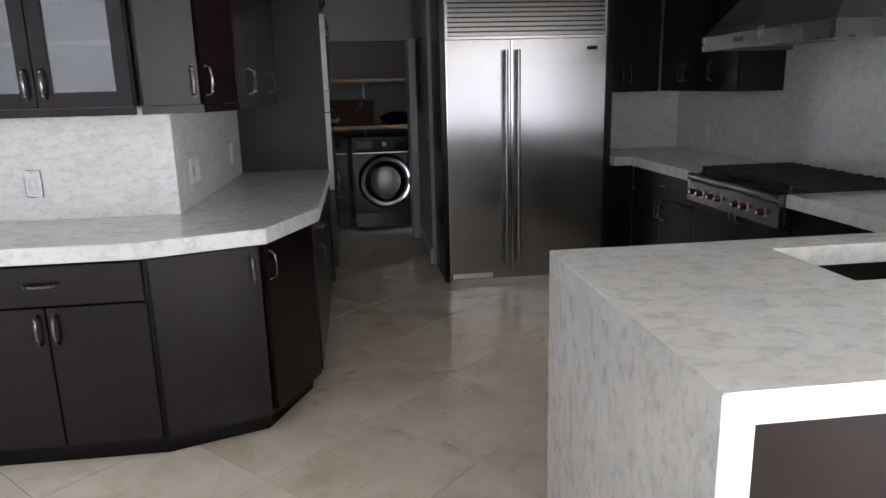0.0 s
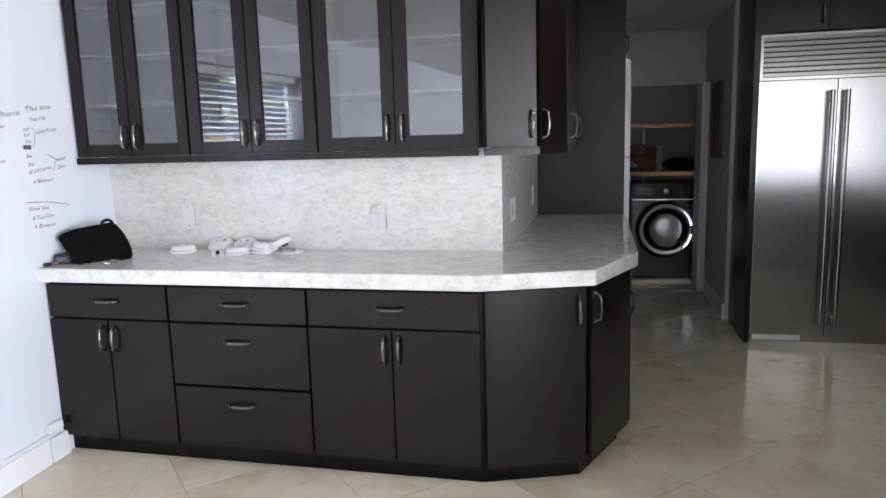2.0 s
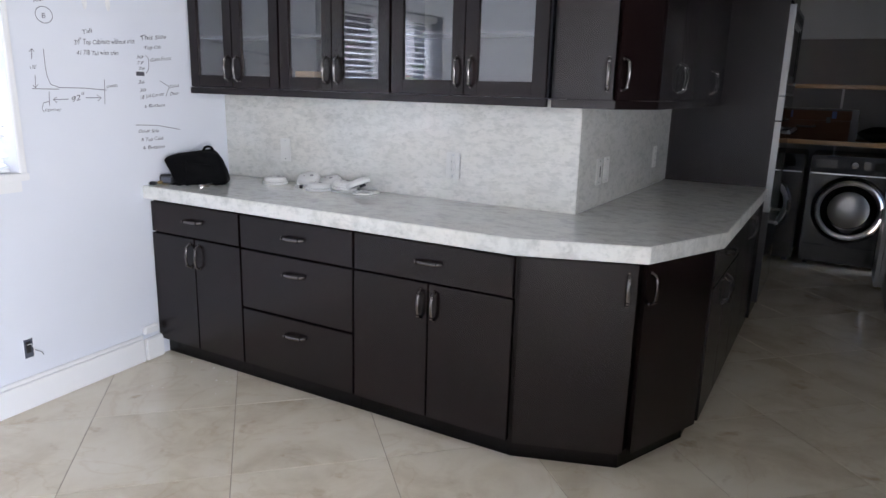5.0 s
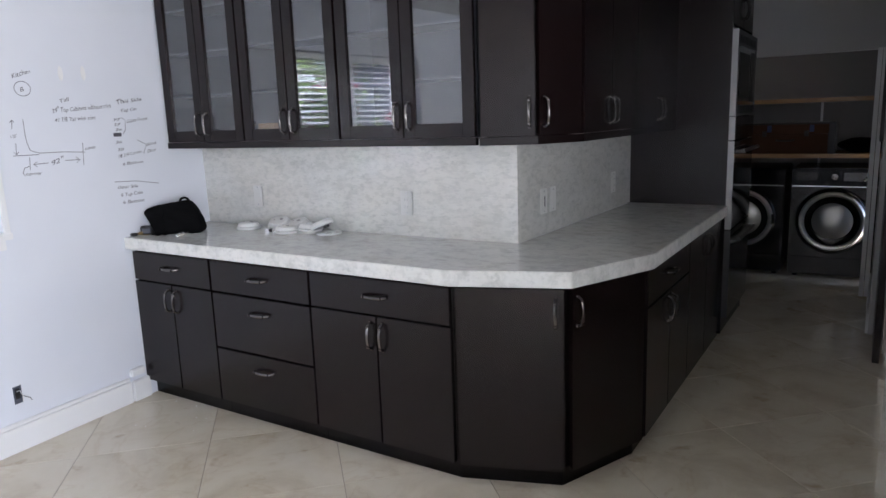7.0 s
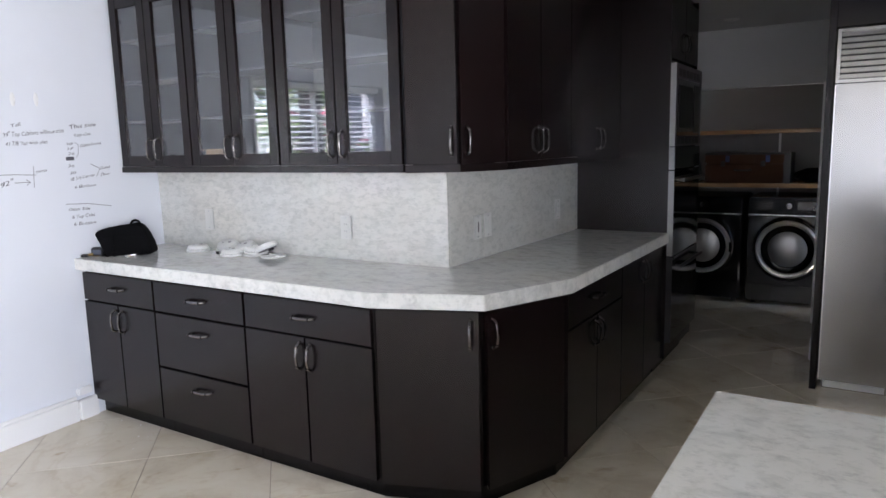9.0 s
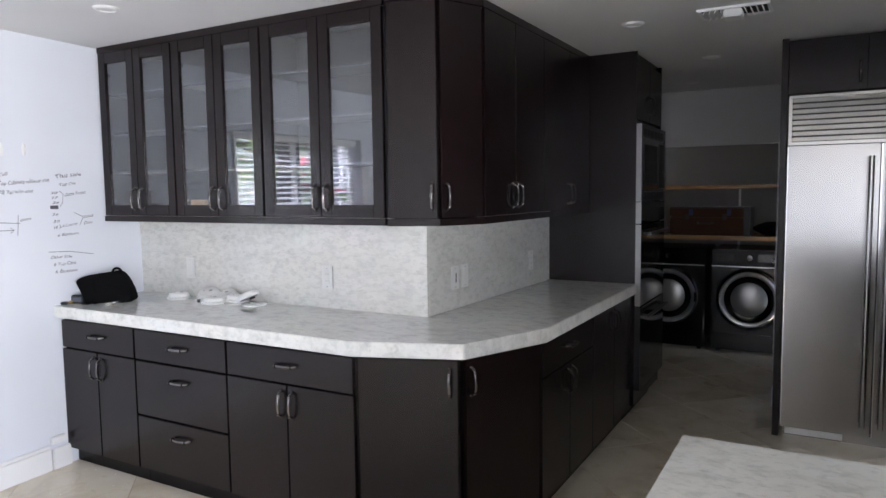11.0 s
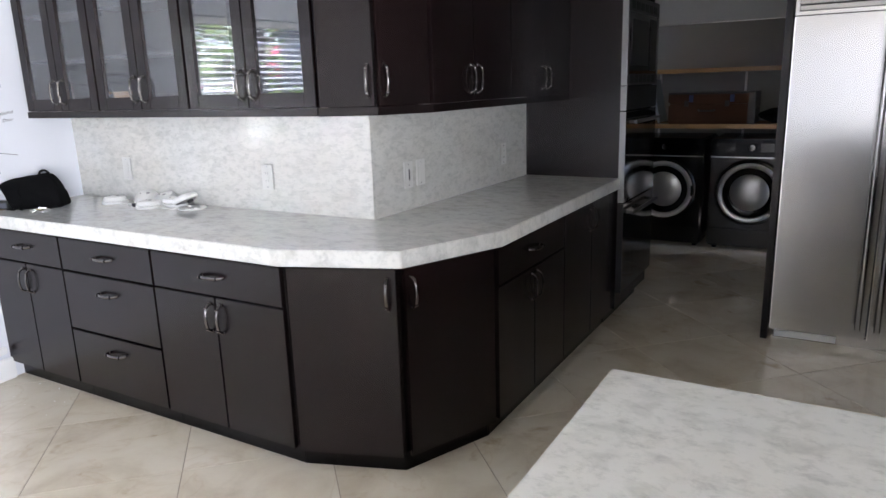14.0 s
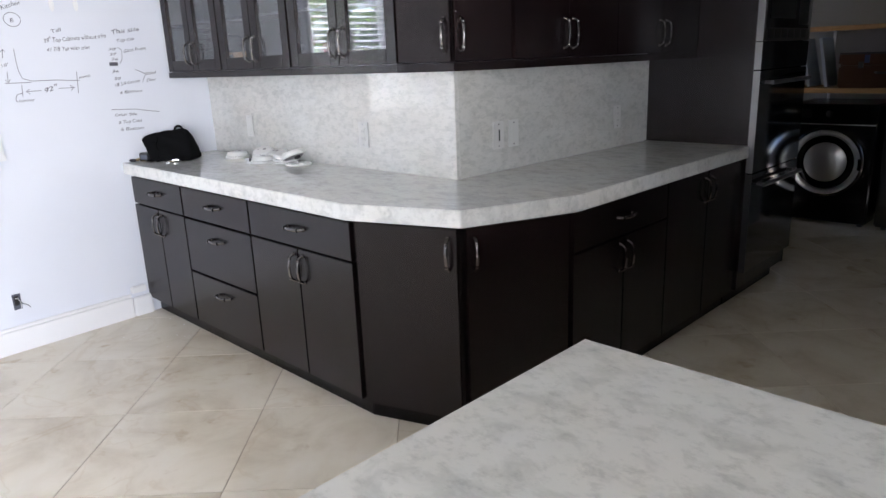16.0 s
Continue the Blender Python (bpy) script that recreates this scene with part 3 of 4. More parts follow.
# ---- upper cabinets ----
UY = 3.072
glass_cabinet(pose(LEFT - 0.022, UY, 0), 0.642, "dark wall cabinet with two glass doors at the white wall", 0.004)
glass_cabinet(pose(-2.182, UY, 0), 0.659, "dark wall cabinet with glass doors and white shelves")
glass_cabinet(pose(-1.523, UY, 0), 0.745, "wide dark wall cabinet with glass doors and white shelves")
UCORN = [(-0.742, 3.034), (-0.515, 3.117), (-0.405, 3.345), (-0.405, TALL)]
u_in = inset(UCORN, 0.024)
for i, hand in ((0, "right"), (1, "left")):
    (ax, ay), (bx, by) = UCORN[i], UCORN[i + 1]
    ang, w = math.degrees(math.atan2(by - ay, bx - ax)), math.hypot(bx - ax, by - ay)
    c = thing("corner_wall_cabinet", pose(ax, ay, 0, 0, 0, ang), "dark solid angled wall cabinet at the outside corner", "cabinet", "solid wall cabinets")
    back = pose(ax, ay, 0, 0, 0, ang).inverted()
    tri = [(back @ Vector((*p, 0)))[:2] for p in (u_in[i], u_in[i + 1], (-0.722, 3.34))]
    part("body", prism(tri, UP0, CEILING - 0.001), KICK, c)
    part("light_rail", boxes((0.0005, w - 0.0005, 0.0, 0.022, RAIL, UP0 - 0.001)), ESPRESSO_FLAT, c, bevel=0.001)
    part("bottom_panel", prism(tri, RAIL + 0.006, UP0 - 0.0015), ESPRESSO_FLAT, c)
    slab_front(c, "door", 0.006, w - 0.011, UP0, UP1, [((w - 0.035) if hand == "right" else 0.035, 1.505, True)], 0.002)
    part("top_trim", boxes((0.001, w - 0.001, 0.002, 0.02, UP1 + 0.001, CEILING)), ESPRESSO_FLAT, c, bevel=0.001)
UX = -0.405
solid_upper(pose(UX, 3.346, 0, 0, 0, 90), 0.754, [(0.004, 0.362, 0.330), (0.362, 0.754, 0.394)], "dark solid two-door wall cabinet on the aisle side", depth=0.29)
solid_upper(pose(UX, 4.10, 0, 0, 0, 90), TALL - 4.101, [(0, 0.43, 0.397), (0.43, TALL - 4.102, 0.463)], "dark solid wall cabinet beside the oven tower", depth=0.29)
solid("wooden_box", boxes((0, 0.118, 0, 0.07, 0, 0.072)), CARD, "small tan box on the glass cabinet floor", "box", bevel=0.003, at=pose(-2.118, 3.115, UP0 + 0.0185))

# ---- oven tower ----
TF, TW = -0.100, 0.73
tower = thing("oven_tower", pose(TF, TALL, 0, 0, 0, 90), "tall dark espresso cabinet housing the wall ovens", "cabinet")
part("side_panel", boxes((0, 0.02, 0.0, 0.60, 0.1, CEILING), (0, 0.02, 0.07, 0.60, 0.0, 0.1)), ESPRESSO, tower)
part("side_panel", boxes((TW - 0.02, TW, 0.0, 0.60, 0.1, CEILING)), ESPRESSO, tower)
part("top_box", boxes((0.02, TW - 0.02, 0.021, 0.6, 1.965, CEILING)), ESPRESSO, tower)
part("body", boxes((0.02, TW - 0.02, 0.06, 0.6, 0.14, 1.964)), KICK, tower)
part("toe_kick", boxes((0.02, TW, 0.07, 0.6, 0.0, 0.139)), KICK, tower)
slab_front(tower, "door", 0.005, TW / 2, 1.975, 2.36, [(TW / 2 - 0.03, 2.09, True)])
slab_front(tower, "door", TW / 2, TW - 0.002, 1.975, 2.36, [(TW / 2 + 0.03, 2.09, True)])
part("lower_panel", boxes((0.02, TW - 0.002, 0.0, 0.02, 0.105, 0.20)), ESPRESSO_FLAT, tower, bevel=0.002)

micro = thing("microwave", pose(TF, TALL, 0, 0, 0, 90), "built-in steel and black glass microwave in the oven tower", "microwave")
part("trim_frame", boxes((0.012, 0.045, -0.034, 0.055, 1.447, 1.945), (TW - 0.035, TW - 0.008, -0.034, 0.055, 1.447, 1.945), (0.045, TW - 0.035, -0.0335, 0.055, 1.86, 1.945), (0.045, TW - 0.035, -0.0335, 0.055, 1.447, 1.51)), STEEL_MICRO, micro, bevel=0.003)
for z0 in (1.872, 1.460):
    for k in range(6):
        x = 0.07 + k * 0.1
        part("vent_slot", boxes((x, x + 0.075, -0.036, -0.0336, z0, z0 + 0.045)), BLACK, micro, bevel=0.001)
part("glass_front", boxes((0.046, TW - 0.036, -0.030, 0.05, 1.512, 1.858)), GLOSS, micro, bevel=0.002)
part("window", boxes((0.10, 0.47, -0.0325, -0.0301, 1.56, 1.82)), BLACK, micro, bevel=0.001)
part("control_panel", boxes((0.52, TW - 0.05, -0.0325, -0.0301, 1.53, 1.84)), BLACK, micro, bevel=0.001)

part("edge_strip", boxes((0.0075, 0.0118, -0.0345, -0.0002, 1.447, 1.945)), STRIP, micro)

oven = thing("double_oven", pose(TF, TALL, 0, 0, 0, 90), "black glass double wall oven with steel edges", "oven")
part("control_panel", boxes((0.012, TW - 0.008, -0.034, 0.055, 1.305, 1.442)), GLOSS, oven, bevel=0.003)
part("edge_strip", boxes((0.008, 0.0118, -0.0345, -0.0002, 1.305, 1.442)), STRIP, oven)
for z0, z1 in ((0.765, 1.298), (0.205, 0.758)):
    d = part("oven_door", boxes((0.012, TW - 0.008, -0.034, 0.055, z0, z1)), GLOSS, oven, bevel=0.003)
    part("edge_strip", boxes((0.008, 0.0118, -0.0345, -0.0002, z0, z1)), STRIP if z0 > 0.5 else BLACK, d)
    part("oven_handle", sweep([(0.07, -0.075, z1 - 0.06), (TW / 2, -0.078, z1 - 0.06), (TW - 0.07, -0.075, z1 - 0.06)], 0.011, 0.011, 12), STEEL_MICRO, d)
    for x in (0.09, TW - 0.09):
        part("bracket", cylinder(0.009, 0.052, pose(x, -0.040, z1 - 0.06, 90, 0, 0), 12), STEEL_MICRO, d)

# ---- refrigerator ----
FX0, FX1, FY = 0.757, 1.950, 5.088
fridge = thing("refrigerator", pose(FX0, FY, 0), "wide built-in stainless steel side-by-side refrigerator", "refrigerator")
FW, SPLIT = FX1 - FX0, 0.478
part("cabinet_body", boxes((0.004, FW - 0.004, 0.062, 0.56, 0.06, 2.068)), STEEL_SHADED, fridge)
part("toe_plate", boxes((0.02, FW - 0.02, 0.035, 0.06, 0.0, 0.056)), STEEL, fridge, bevel=0.002)
part("toe_film", boxes((0.03, 0.34, 0.030, 0.0345, 0.008, 0.046)), WHITE_PLASTIC, fridge, "white peeling film on the toe plate", bevel=0.001)
for x0, x1, hx, nm in ((0.004, SPLIT - 0.003, SPLIT - 0.045, "freezer_door"), (SPLIT + 0.003, FW - 0.004, SPLIT + 0.045, "fridge_door")):
    d = part(nm, boxes((x0, x1, 0.0, 0.06, 0.060, 1.770)), STEEL, fridge, bevel=0.004)
    part("edge_trim", boxes((x0 if hx > SPLIT else x0 + 0.0, x0 + 0.006, -0.004, -0.0005, 0.062, 1.768)), CHROME, d)
    part("handle", sweep([(hx, -0.055, 0.13), (hx, -0.055, 1.70)], 0.0145, 0.0145, 16, up=(0, 1, 0)), STEEL, d, "long tubular steel handle")
    for z in (0.19, 0.92, 1.64):
        part("standoff", cylinder(0.009, 0.05, pose(hx, -0.027, z, 90, 0, 0), 12), STEEL, d)
part("badge", boxes((FW - 0.15, FW - 0.075, -0.004, -0.0005, 1.690, 1.715)), BLACK, fridge, "small dark maker's plate")
part("grille_frame", boxes((0.004, FW - 0.004, 0.0, 0.02, 2.051, 2.068), (0.004, FW - 0.004, 0.0, 0.02, 1.776, 1.795), (0.004, 0.024, 0.0, 0.02, 1.795, 2.051), (FW - 0.024, FW - 0.004, 0.0, 0.02, 1.795, 2.051)), STEEL, fridge, bevel=0.002)
part("grille_back", boxes((0.02, FW - 0.02, 0.05, 0.06, 1.78, 2.06)), BLACK, fridge)
louvre = finish("grille_slat", boxes((0.024, FW - 0.024, -0.004, 0.006, -0.0124, 0.0124)), STEEL, 0.003, 3)
for k in range(8):
    g = new("grille_slat", louvre)
    g.parent = fridge
    g.matrix_basis = pose(0, 0.010, 1.8105 + k * 0.0325, -2, 0, 0)
solid("fridge_side_panel", boxes((0, 0.036, 0, 0.585, 0, CEILING)), ESPRESSO, "tall dark espresso panel beside the refrigerator", "panel", bevel=0.002, at=pose(0.718, 5.062, 0), group="refrigerator surround")
solid("fridge_side_panel", boxes((0, 0.036, 0, 0.585, 0, CEILING)), ESPRESSO, "tall dark espresso panel beside the refrigerator", "panel", bevel=0.002, at=pose(1.953, 5.062, 0), group="refrigerator surround")
solid_upper(pose(0.7545, 5.068, 0), 1.198, [(0, 0.40, 0.365), (0.40, 0.80, 0.765), (0.80, 1.198, 0.835)], "dark low cabinet with three doors above the refrigerator", 2.076, CEILING - 0.012, 0.56, 0, 2.175, "refrigerator surround")

# ---- cooking side ----
RF = 2.165
solid("corner_worktop", prism([(1.991, FAR - 0.021), (1.991, 4.985), (2.128, 4.985), (2.128, 4.04), (RIGHT - 0.021, 4.04), (RIGHT - 0.021, FAR - 0.021)], UNDER, TOP), STONE_TOP, "pale quartzite corner worktop beside the rangetop", "worktop", bevel=0.003)
solid("side_worktop", prism([(2.128, 3.095), (2.128, 2.20), (RIGHT - 0.021, 2.20), (RIGHT - 0.021, 3.095)], UNDER, TOP), STONE_TOP, "pale quartzite worktop next to the rangetop", "worktop", bevel=0.003)
base_cabinet(pose(RF, 5.04, 0, 0, 0, -90), 0.98, "doors", "dark espresso base cabinet in the cooking corner", "cooking side cabinets", 0.6)
base_cabinet(pose(RF, 3.09, 0, 0, 0, -90), 0.88, "doors", "dark espresso base cabinet beside the island", "cooking side cabinets", 0.6)
range_base = base_cabinet(pose(RF, 4.055, 0, 0, 0, -90), 0.96, "tall_pair", "dark espresso base cabinet under the rangetop", "cooking side cabinets", 0.6, top=0.74)
filler = thing("corner_filler", pose(1.991, 5.02, 0), "dark filler cabinet between refrigerator and corner", "cabinet")
part("body", boxes((0, 0.17, 0.0235, 0.6, 0.0, UNDER - 0.004)), KICK, filler)
slab_front(filler, "door", 0, 0.17, 0.1, UNDER - 0.01, [])

rt = thing("rangetop", pose(2.10, 4.035, 0, 0, 0, -90), "steel gas rangetop with red knobs and black grates", "rangetop")
RW = 0.935
part("body", boxes((0, RW, 0.03, 0.66, 0.755, 0.905)), STEEL, rt, bevel=0.003)
part("front_panel", prism([(0.0, 0.0), (0.0, 0.03), (RW, 0.03), (RW, 0.0)], 0.745, 0.865), STEEL, rt, bevel=0.003)
part("bullnose", sweep([(0.0, 0.012, 0.888), (RW / 2, 0.012, 0.888), (RW, 0.012, 0.888)], 0.022, 0.022, 16), STEEL, rt)
part("cook_surface", boxes((0.02, RW - 0.02, 0.06, 0.64, 0.906, 0.914)), BLACK, rt, bevel=0.002)
for x in (0.09, 0.17, 0.30, 0.38, 0.56, 0.64, 0.80):
    k = part("knob", cylinder(0.020, 0.028, pose(x, -0.020, 0.806, 90, 0, 0), 20, 0.016), RED, rt, "red control knob", bevel=0.002)
    part("knob_cap", cylinder(0.009, 0.004, pose(x, -0.036, 0.806, 90, 0, 0), 16, 0.007), CHROME, k, "small chrome cap")
    part("knob_ring", cylinder(0.029, 0.006, pose(x, -0.003, 0.806, 90, 0, 0), 24), CHROME, k)
for i in range(3):
    gx = 0.035 + i * 0.29
    gb = boxes((gx, gx + 0.285, 0.07, 0.084, 0.93, 0.95), (gx, gx + 0.285, 0.616, 0.63, 0.93, 0.95), (gx, gx + 0.014, 0.084, 0.616, 0.93, 0.95), (gx + 0.271, gx + 0.285, 0.084, 0.616, 0.93, 0.95), (gx, gx + 0.285, 0.34, 0.354, 0.932, 0.952))
    for k in range(3):
        box(gb, gx + 0.06 + k * 0.075, gx + 0.072 + k * 0.075, 0.084, 0.616, 0.938, 0.958)
    for fx in (gx, gx + 0.271):
        for fy in (0.07, 0.616):
            box(gb, fx, fx + 0.014, fy, fy + 0.014, 0.9145, 0.93)
    part("grate", gb, IRON, rt, "black cast iron grate", bevel=0.002)
    for fy in (0.21, 0.49):
        part("burner", cylinder(0.045, 0.014, pose(gx + 0.142, fy, 0.9215), 24, 0.036), IRON, rt)

hood = thing("range_hood", pose(0, 0, 0), "wide stainless steel chimney range hood over the rangetop", "hood")
hb = bmesh.new()
lowr = [(2.20, 4.15), (2.20, 2.965), (RIGHT - 0.022, 2.965), (RIGHT - 0.022, 4.15)]
highr = [(2.52, 3.86), (2.52, 3.26), (RIGHT - 0.022, 3.26), (RIGHT - 0.022, 3.86)]
va, vb = [hb.verts.new((*p, 1.70)) for p in lowr], [hb.verts.new((*p, 2.12)) for p in highr]
for i in range(4):
    hb.faces.new((va[i], va[(i + 1) % 4], vb[(i + 1) % 4], vb[i]))
hb.faces.new(vb)
hb.faces.new(list(reversed(va)))
bmesh.ops.recalc_face_normals(hb, faces=hb.faces[:])
# hood parts take the steel with the shade in its colour
part("canopy", hb, STEEL_SHADED, hood)
part("front_band", boxes((2.20, 2.215, 2.965, 4.15, 1.62, 1.699), (2.215, RIGHT - 0.022, 4.135, 4.15, 1.62, 1.699), (2.215, RIGHT - 0.022, 2.965, 2.98, 1.62, 1.699)), STEEL_SHADED, hood, bevel=0.002)
part("filter_panel", boxes((2.216, RIGHT - 0.023, 2.981, 4.134, 1.645, 1.66)), STEEL_SHADED, hood)
part("chimney", boxes((2.52, RIGHT - 0.023, 3.26, 3.86, 2.121, CEILING)), STEEL_SHADED, hood, bevel=0.003)
part("badge", boxes((2.196, 2.1995, 3.70, 3.80, 1.652, 1.678)), BLACK, hood, bevel=0.001)
for y in (3.1, 3.4, 3.7, 4.0):
    part("spotlight", cylinder(0.03, 0.008, pose(2.30, y, 1.640), 20), CHROME, hood)

solid_upper(pose(1.991, 5.32, 0), 0.47, [(0.0, 0.20, 0.17), (0.20, 0.468, 0.235)], "dark wall cabinet between refrigerator and corner", UP0 - 0.03, UP1, 0.33, 0, 1.51, "cooking side cabinets")
solid_upper(pose(2.462, 5.3185, 0, 0, 0, -90), 1.13, [(0.03, 0.40, 0.365), (0.40, 0.77, 0.435), (0.77, 1.13, 0.80)], "dark wall cabinet next to the range hood", UP0 - 0.03, UP1, 0.31, 0, 1.51, "cooking side cabinets")

# ---- island ----
ISL = 0.942
island = thing("island", pose(0, 0, 0), "pale quartzite waterfall island with dark panels and a sink", "island")
ib = bmesh.new()
xs, ys = (0.702, 1.372, 2.05, 2.76), (1.080, 1.640, 2.000, 2.138)
grid = {(i, j, k): ib.verts.new((x, y, z)) for i, x in enumerate(xs) for j, y in enumerate(ys) for k, z in enumerate((ISL - 0.062, ISL))}
for i in range(3):
    for j in range(3):
        if (i, j) != (1, 1):
            ib.faces.new([grid[a, b, 1] for a, b in ((i, j), (i + 1, j), (i + 1, j + 1), (i, j + 1))])
            ib.faces.new([grid[a, b, 0] for a, b in ((i, j), (i, j + 1), (i + 1, j + 1), (i + 1, j))])
for a, b in [((i, 0), (i + 1, 0)) for i in range(3)] + [((3, j), (3, j + 1)) for j in range(3)] + [((i + 1, 3), (i, 3)) for i in range(3)] + [((0, j + 1), (0, j)) for j in range(3)] + [((2, 1), (1, 1)), ((2, 2), (2, 1)), ((1, 2), (2, 2)), ((1, 1), (1, 2))]:
    ib.faces.new((grid[*a, 0], grid[*b, 0], grid[*b, 1], grid[*a, 1]))
bmesh.ops.recalc_face_normals(ib, faces=ib.faces[:])
rim = [e for e in ib.edges if len(e.link_faces) == 2 and e.link_faces[0].normal.dot(e.link_faces[1].normal) < 0.5 and (e.verts[0].co.z + e.verts[1].co.z) / 2 > ISL - 0.01]
bmesh.ops.bevel(ib, geom=rim, offset=0.003, segments=2, affect="EDGES")
part("worktop", ib, STONE_TOP, island)
part("waterfall_end", boxes((0.702, 0.766, 1.080, 2.138, 0.0, ISL - 0.0620)), STONE_FALL, island)
part("front_panel", boxes((0.767, 2.74, 1.10, 1.12, 0.0, ISL - 0.063)), ESPRESSO, island)
part("back_panel", boxes((0.767, 2.74, 2.08, 2.10, 0.0, ISL - 0.063)), STONE_FALL, island)
part("body", boxes((0.767, 1.34, 1.121, 2.079, 0.0, ISL - 0.30)), KICK, island)

sink = thing("sink", pose(1.364, 1.632, ISL - 0.063), "stainless steel undermount sink set in the island", "sink")
SX, SY = 0.694, 0.376
part("basin", boxes((0, 0.004, 0, SY, -0.2, 0), (SX - 0.004, SX, 0, SY, -0.2, 0), (0.004, SX - 0.004, 0, 0.004, -0.2, 0), (0.004, SX - 0.004, SY - 0.004, SY, -0.2, 0), (0.004, SX - 0.004, 0.004, SY - 0.004, -0.2, -0.196)), STEEL, sink)
part("drain", cylinder(0.045, 0.006, pose(SX / 2, SY / 2, -0.192), 24, 0.04), CHROME, sink)

# ---- laundry closet ----
def washer(x0, label):
    w = thing("washing_machine", pose(x0, 7.20, 0), label, "washing machine", "laundry machines")
    W, H = 0.66, 0.965
    part("body", boxes((0, W, 0.02, 0.68, 0.03, H)), GRAPHITE, w, bevel=0.014, segments=3)
    part("control_panel", boxes((0.006, W - 0.006, 0.0, 0.05, 0.815, H - 0.006)), ENAMEL, w, bevel=0.012)
    part("display", boxes((W * 0.60, W - 0.07, -0.003, 0.004, 0.86, 0.93)), GLOSS, w, bevel=0.001)
    part("detergent_drawer", boxes((0.04, 0.20, -0.003, 0.004, 0.86, 0.93)), GRAPHITE, w, bevel=0.002)
    part("dial", lathe([(0, 0.032), (0.026, 0.030), (0.032, 0.0), (0.0, 0.0)], 28, pose(W / 2, 0.001, 0.895, 90, 0, 0)), PEWTER, w, "chrome programme dial")
    part("lower_panel", boxes((0.012, W - 0.012, 0.008, 0.04, 0.045, 0.20)), GRAPHITE, w, bevel=0.01)
    part("panel_strip", boxes((0.008, W - 0.008, -0.004, 0.004, 0.808, 0.814)), SATIN, w, "thin bright strip", bevel=0.001)
    at = pose(W / 2, 0.018, 0.515, 90, 0, 0)
    d = part("door", lathe([(0.285, 0.0), (0.285, 0.02), (0.268, 0.045), (0.25, 0.052), (0.205, 0.03)], 56, at), GRAPHITE, w)
    part("chrome_ring", lathe([(0.256, 0.046), (0.252, 0.060), (0.238, 0.068), (0.220, 0.062), (0.210, 0.040), (0.256, 0.046)], 64, at), SATIN, d, "bright chrome door ring")
    part("door_glass", lathe([(0.211, 0.036), (0.19, 0.022), (0.165, 0.018), (0.155, 0.030)], 48, at), GLOSS, d, "dark gasket glass round the window")
    part("drum_window", lathe([(0.158, 0.022), (0.155, 0.034), (0.13, 0.046), (0.08, 0.055), (0.04, 0.059), (0, 0.060)], 44, at), DRUM, d, "grey reflective centre of the door")
    part("door_grip", boxes((W / 2 + 0.238, W / 2 + 0.262, -0.052, -0.040, 0.47, 0.56)), GRAPHITE, d, bevel=0.004)
    for fx in (0.06, W - 0.06):
        part("foot", cylinder(0.022, 0.03, pose(fx, 0.10, 0.015), 14), BLACK, w)
    return w


washer(0.045, "dark graphite front-loading washer with chrome door ring")
washer(-0.665, "dark graphite front-loading dryer beside the washer")
for z, d, lab in ((1.075, 7.36, "lower"), (1.555, 7.62, "upper")):
    sh = thing("wall_shelf", pose(-0.93, d, z - 0.02), f"{lab} plain pine shelf across the laundry closet", "shelf", "laundry shelves")
    part("board", boxes((0, 1.72, 0, END - d - 0.002, 0, 0.022)), PINE, sh, bevel=0.002)
    part("front_batten", boxes((0, 1.72, -0.018, -0.0005, -0.014, 0.024)), PINE, sh, bevel=0.002)
    for bx in (0.35, 1.12):
        part("bracket", boxes((bx, bx + 0.02, END - d - 0.012, END - d - 0.002, -0.2, -0.001), (bx, bx + 0.02, 0.06, END - d - 0.012, -0.012, -0.001)), WHITE_PLASTIC, sh)
trunk = thing("suitcase", pose(-0.375, 7.42, 1.078), "brown leather trunk lying on the laundry shelf", "suitcase")
part("lower_half", boxes((0, 0.72, 0, 0.36, 0, 0.17)), LEATHER, trunk, bevel=0.012)
part("lid", boxes((-0.003, 0.723, -0.003, 0.363, 0.172, 0.268)), LEATHER, trunk, bevel=0.014)
for bx in (0.14, 0.48):
    part("latch", boxes((bx, bx + 0.035, -0.010, -0.001, 0.15, 0.2)), BLACK, trunk, bevel=0.002)
    part("tag", boxes((bx + 0.04, bx + 0.075, -0.008, -0.0035, 0.19, 0.25)), BLUE, trunk, "blue tag", bevel=0.001)
part("top_trim", boxes((0.0, 0.664, -0.0055, 0.365, 0.256, 0.271)), BLACK, trunk, bevel=0.004)
part("corner_trim", boxes((0.665, 0.725, -0.006, 0.365, -0.0005, 0.272)), BLACK, trunk, bevel=0.006)
part("carry_handle", sweep([(0.26, -0.004, 0.12), (0.28, -0.03, 0.115), (0.38, -0.03, 0.115), (0.40, -0.004, 0.12)], 0.008, 0.008), BLACK, trunk)
db = bmesh.new()
bmesh.ops.create_icosphere(db, subdivisions=3, radius=1.0, matrix=pose(0.2, 0.16, 0.06) @ Matrix.Diagonal((0.20, 0.16, 0.062, 1)))
for v in db.verts:
    v.co.z = max(0.0, v.co.z + 0.018 * noise.noise(v.co * 9))
solid("folded_cloth", db, FABRIC, "dark folded cloth beside the trunk on the shelf", "cloth", at=pose(0.355, 7.44, 1.078))
for bx, tilt in ((-0.60, -13), (-0.47, -11)):
    solid("leaning_board", boxes((0, 0.022, 0, 0.30, 0, 0.39)), BOARD, "pale blue-grey board leaning on the laundry shelf", "board", bevel=0.004, at=pose(bx, 7.44, 1.084, 0, tilt, 0), group="boards on the laundry shelf")

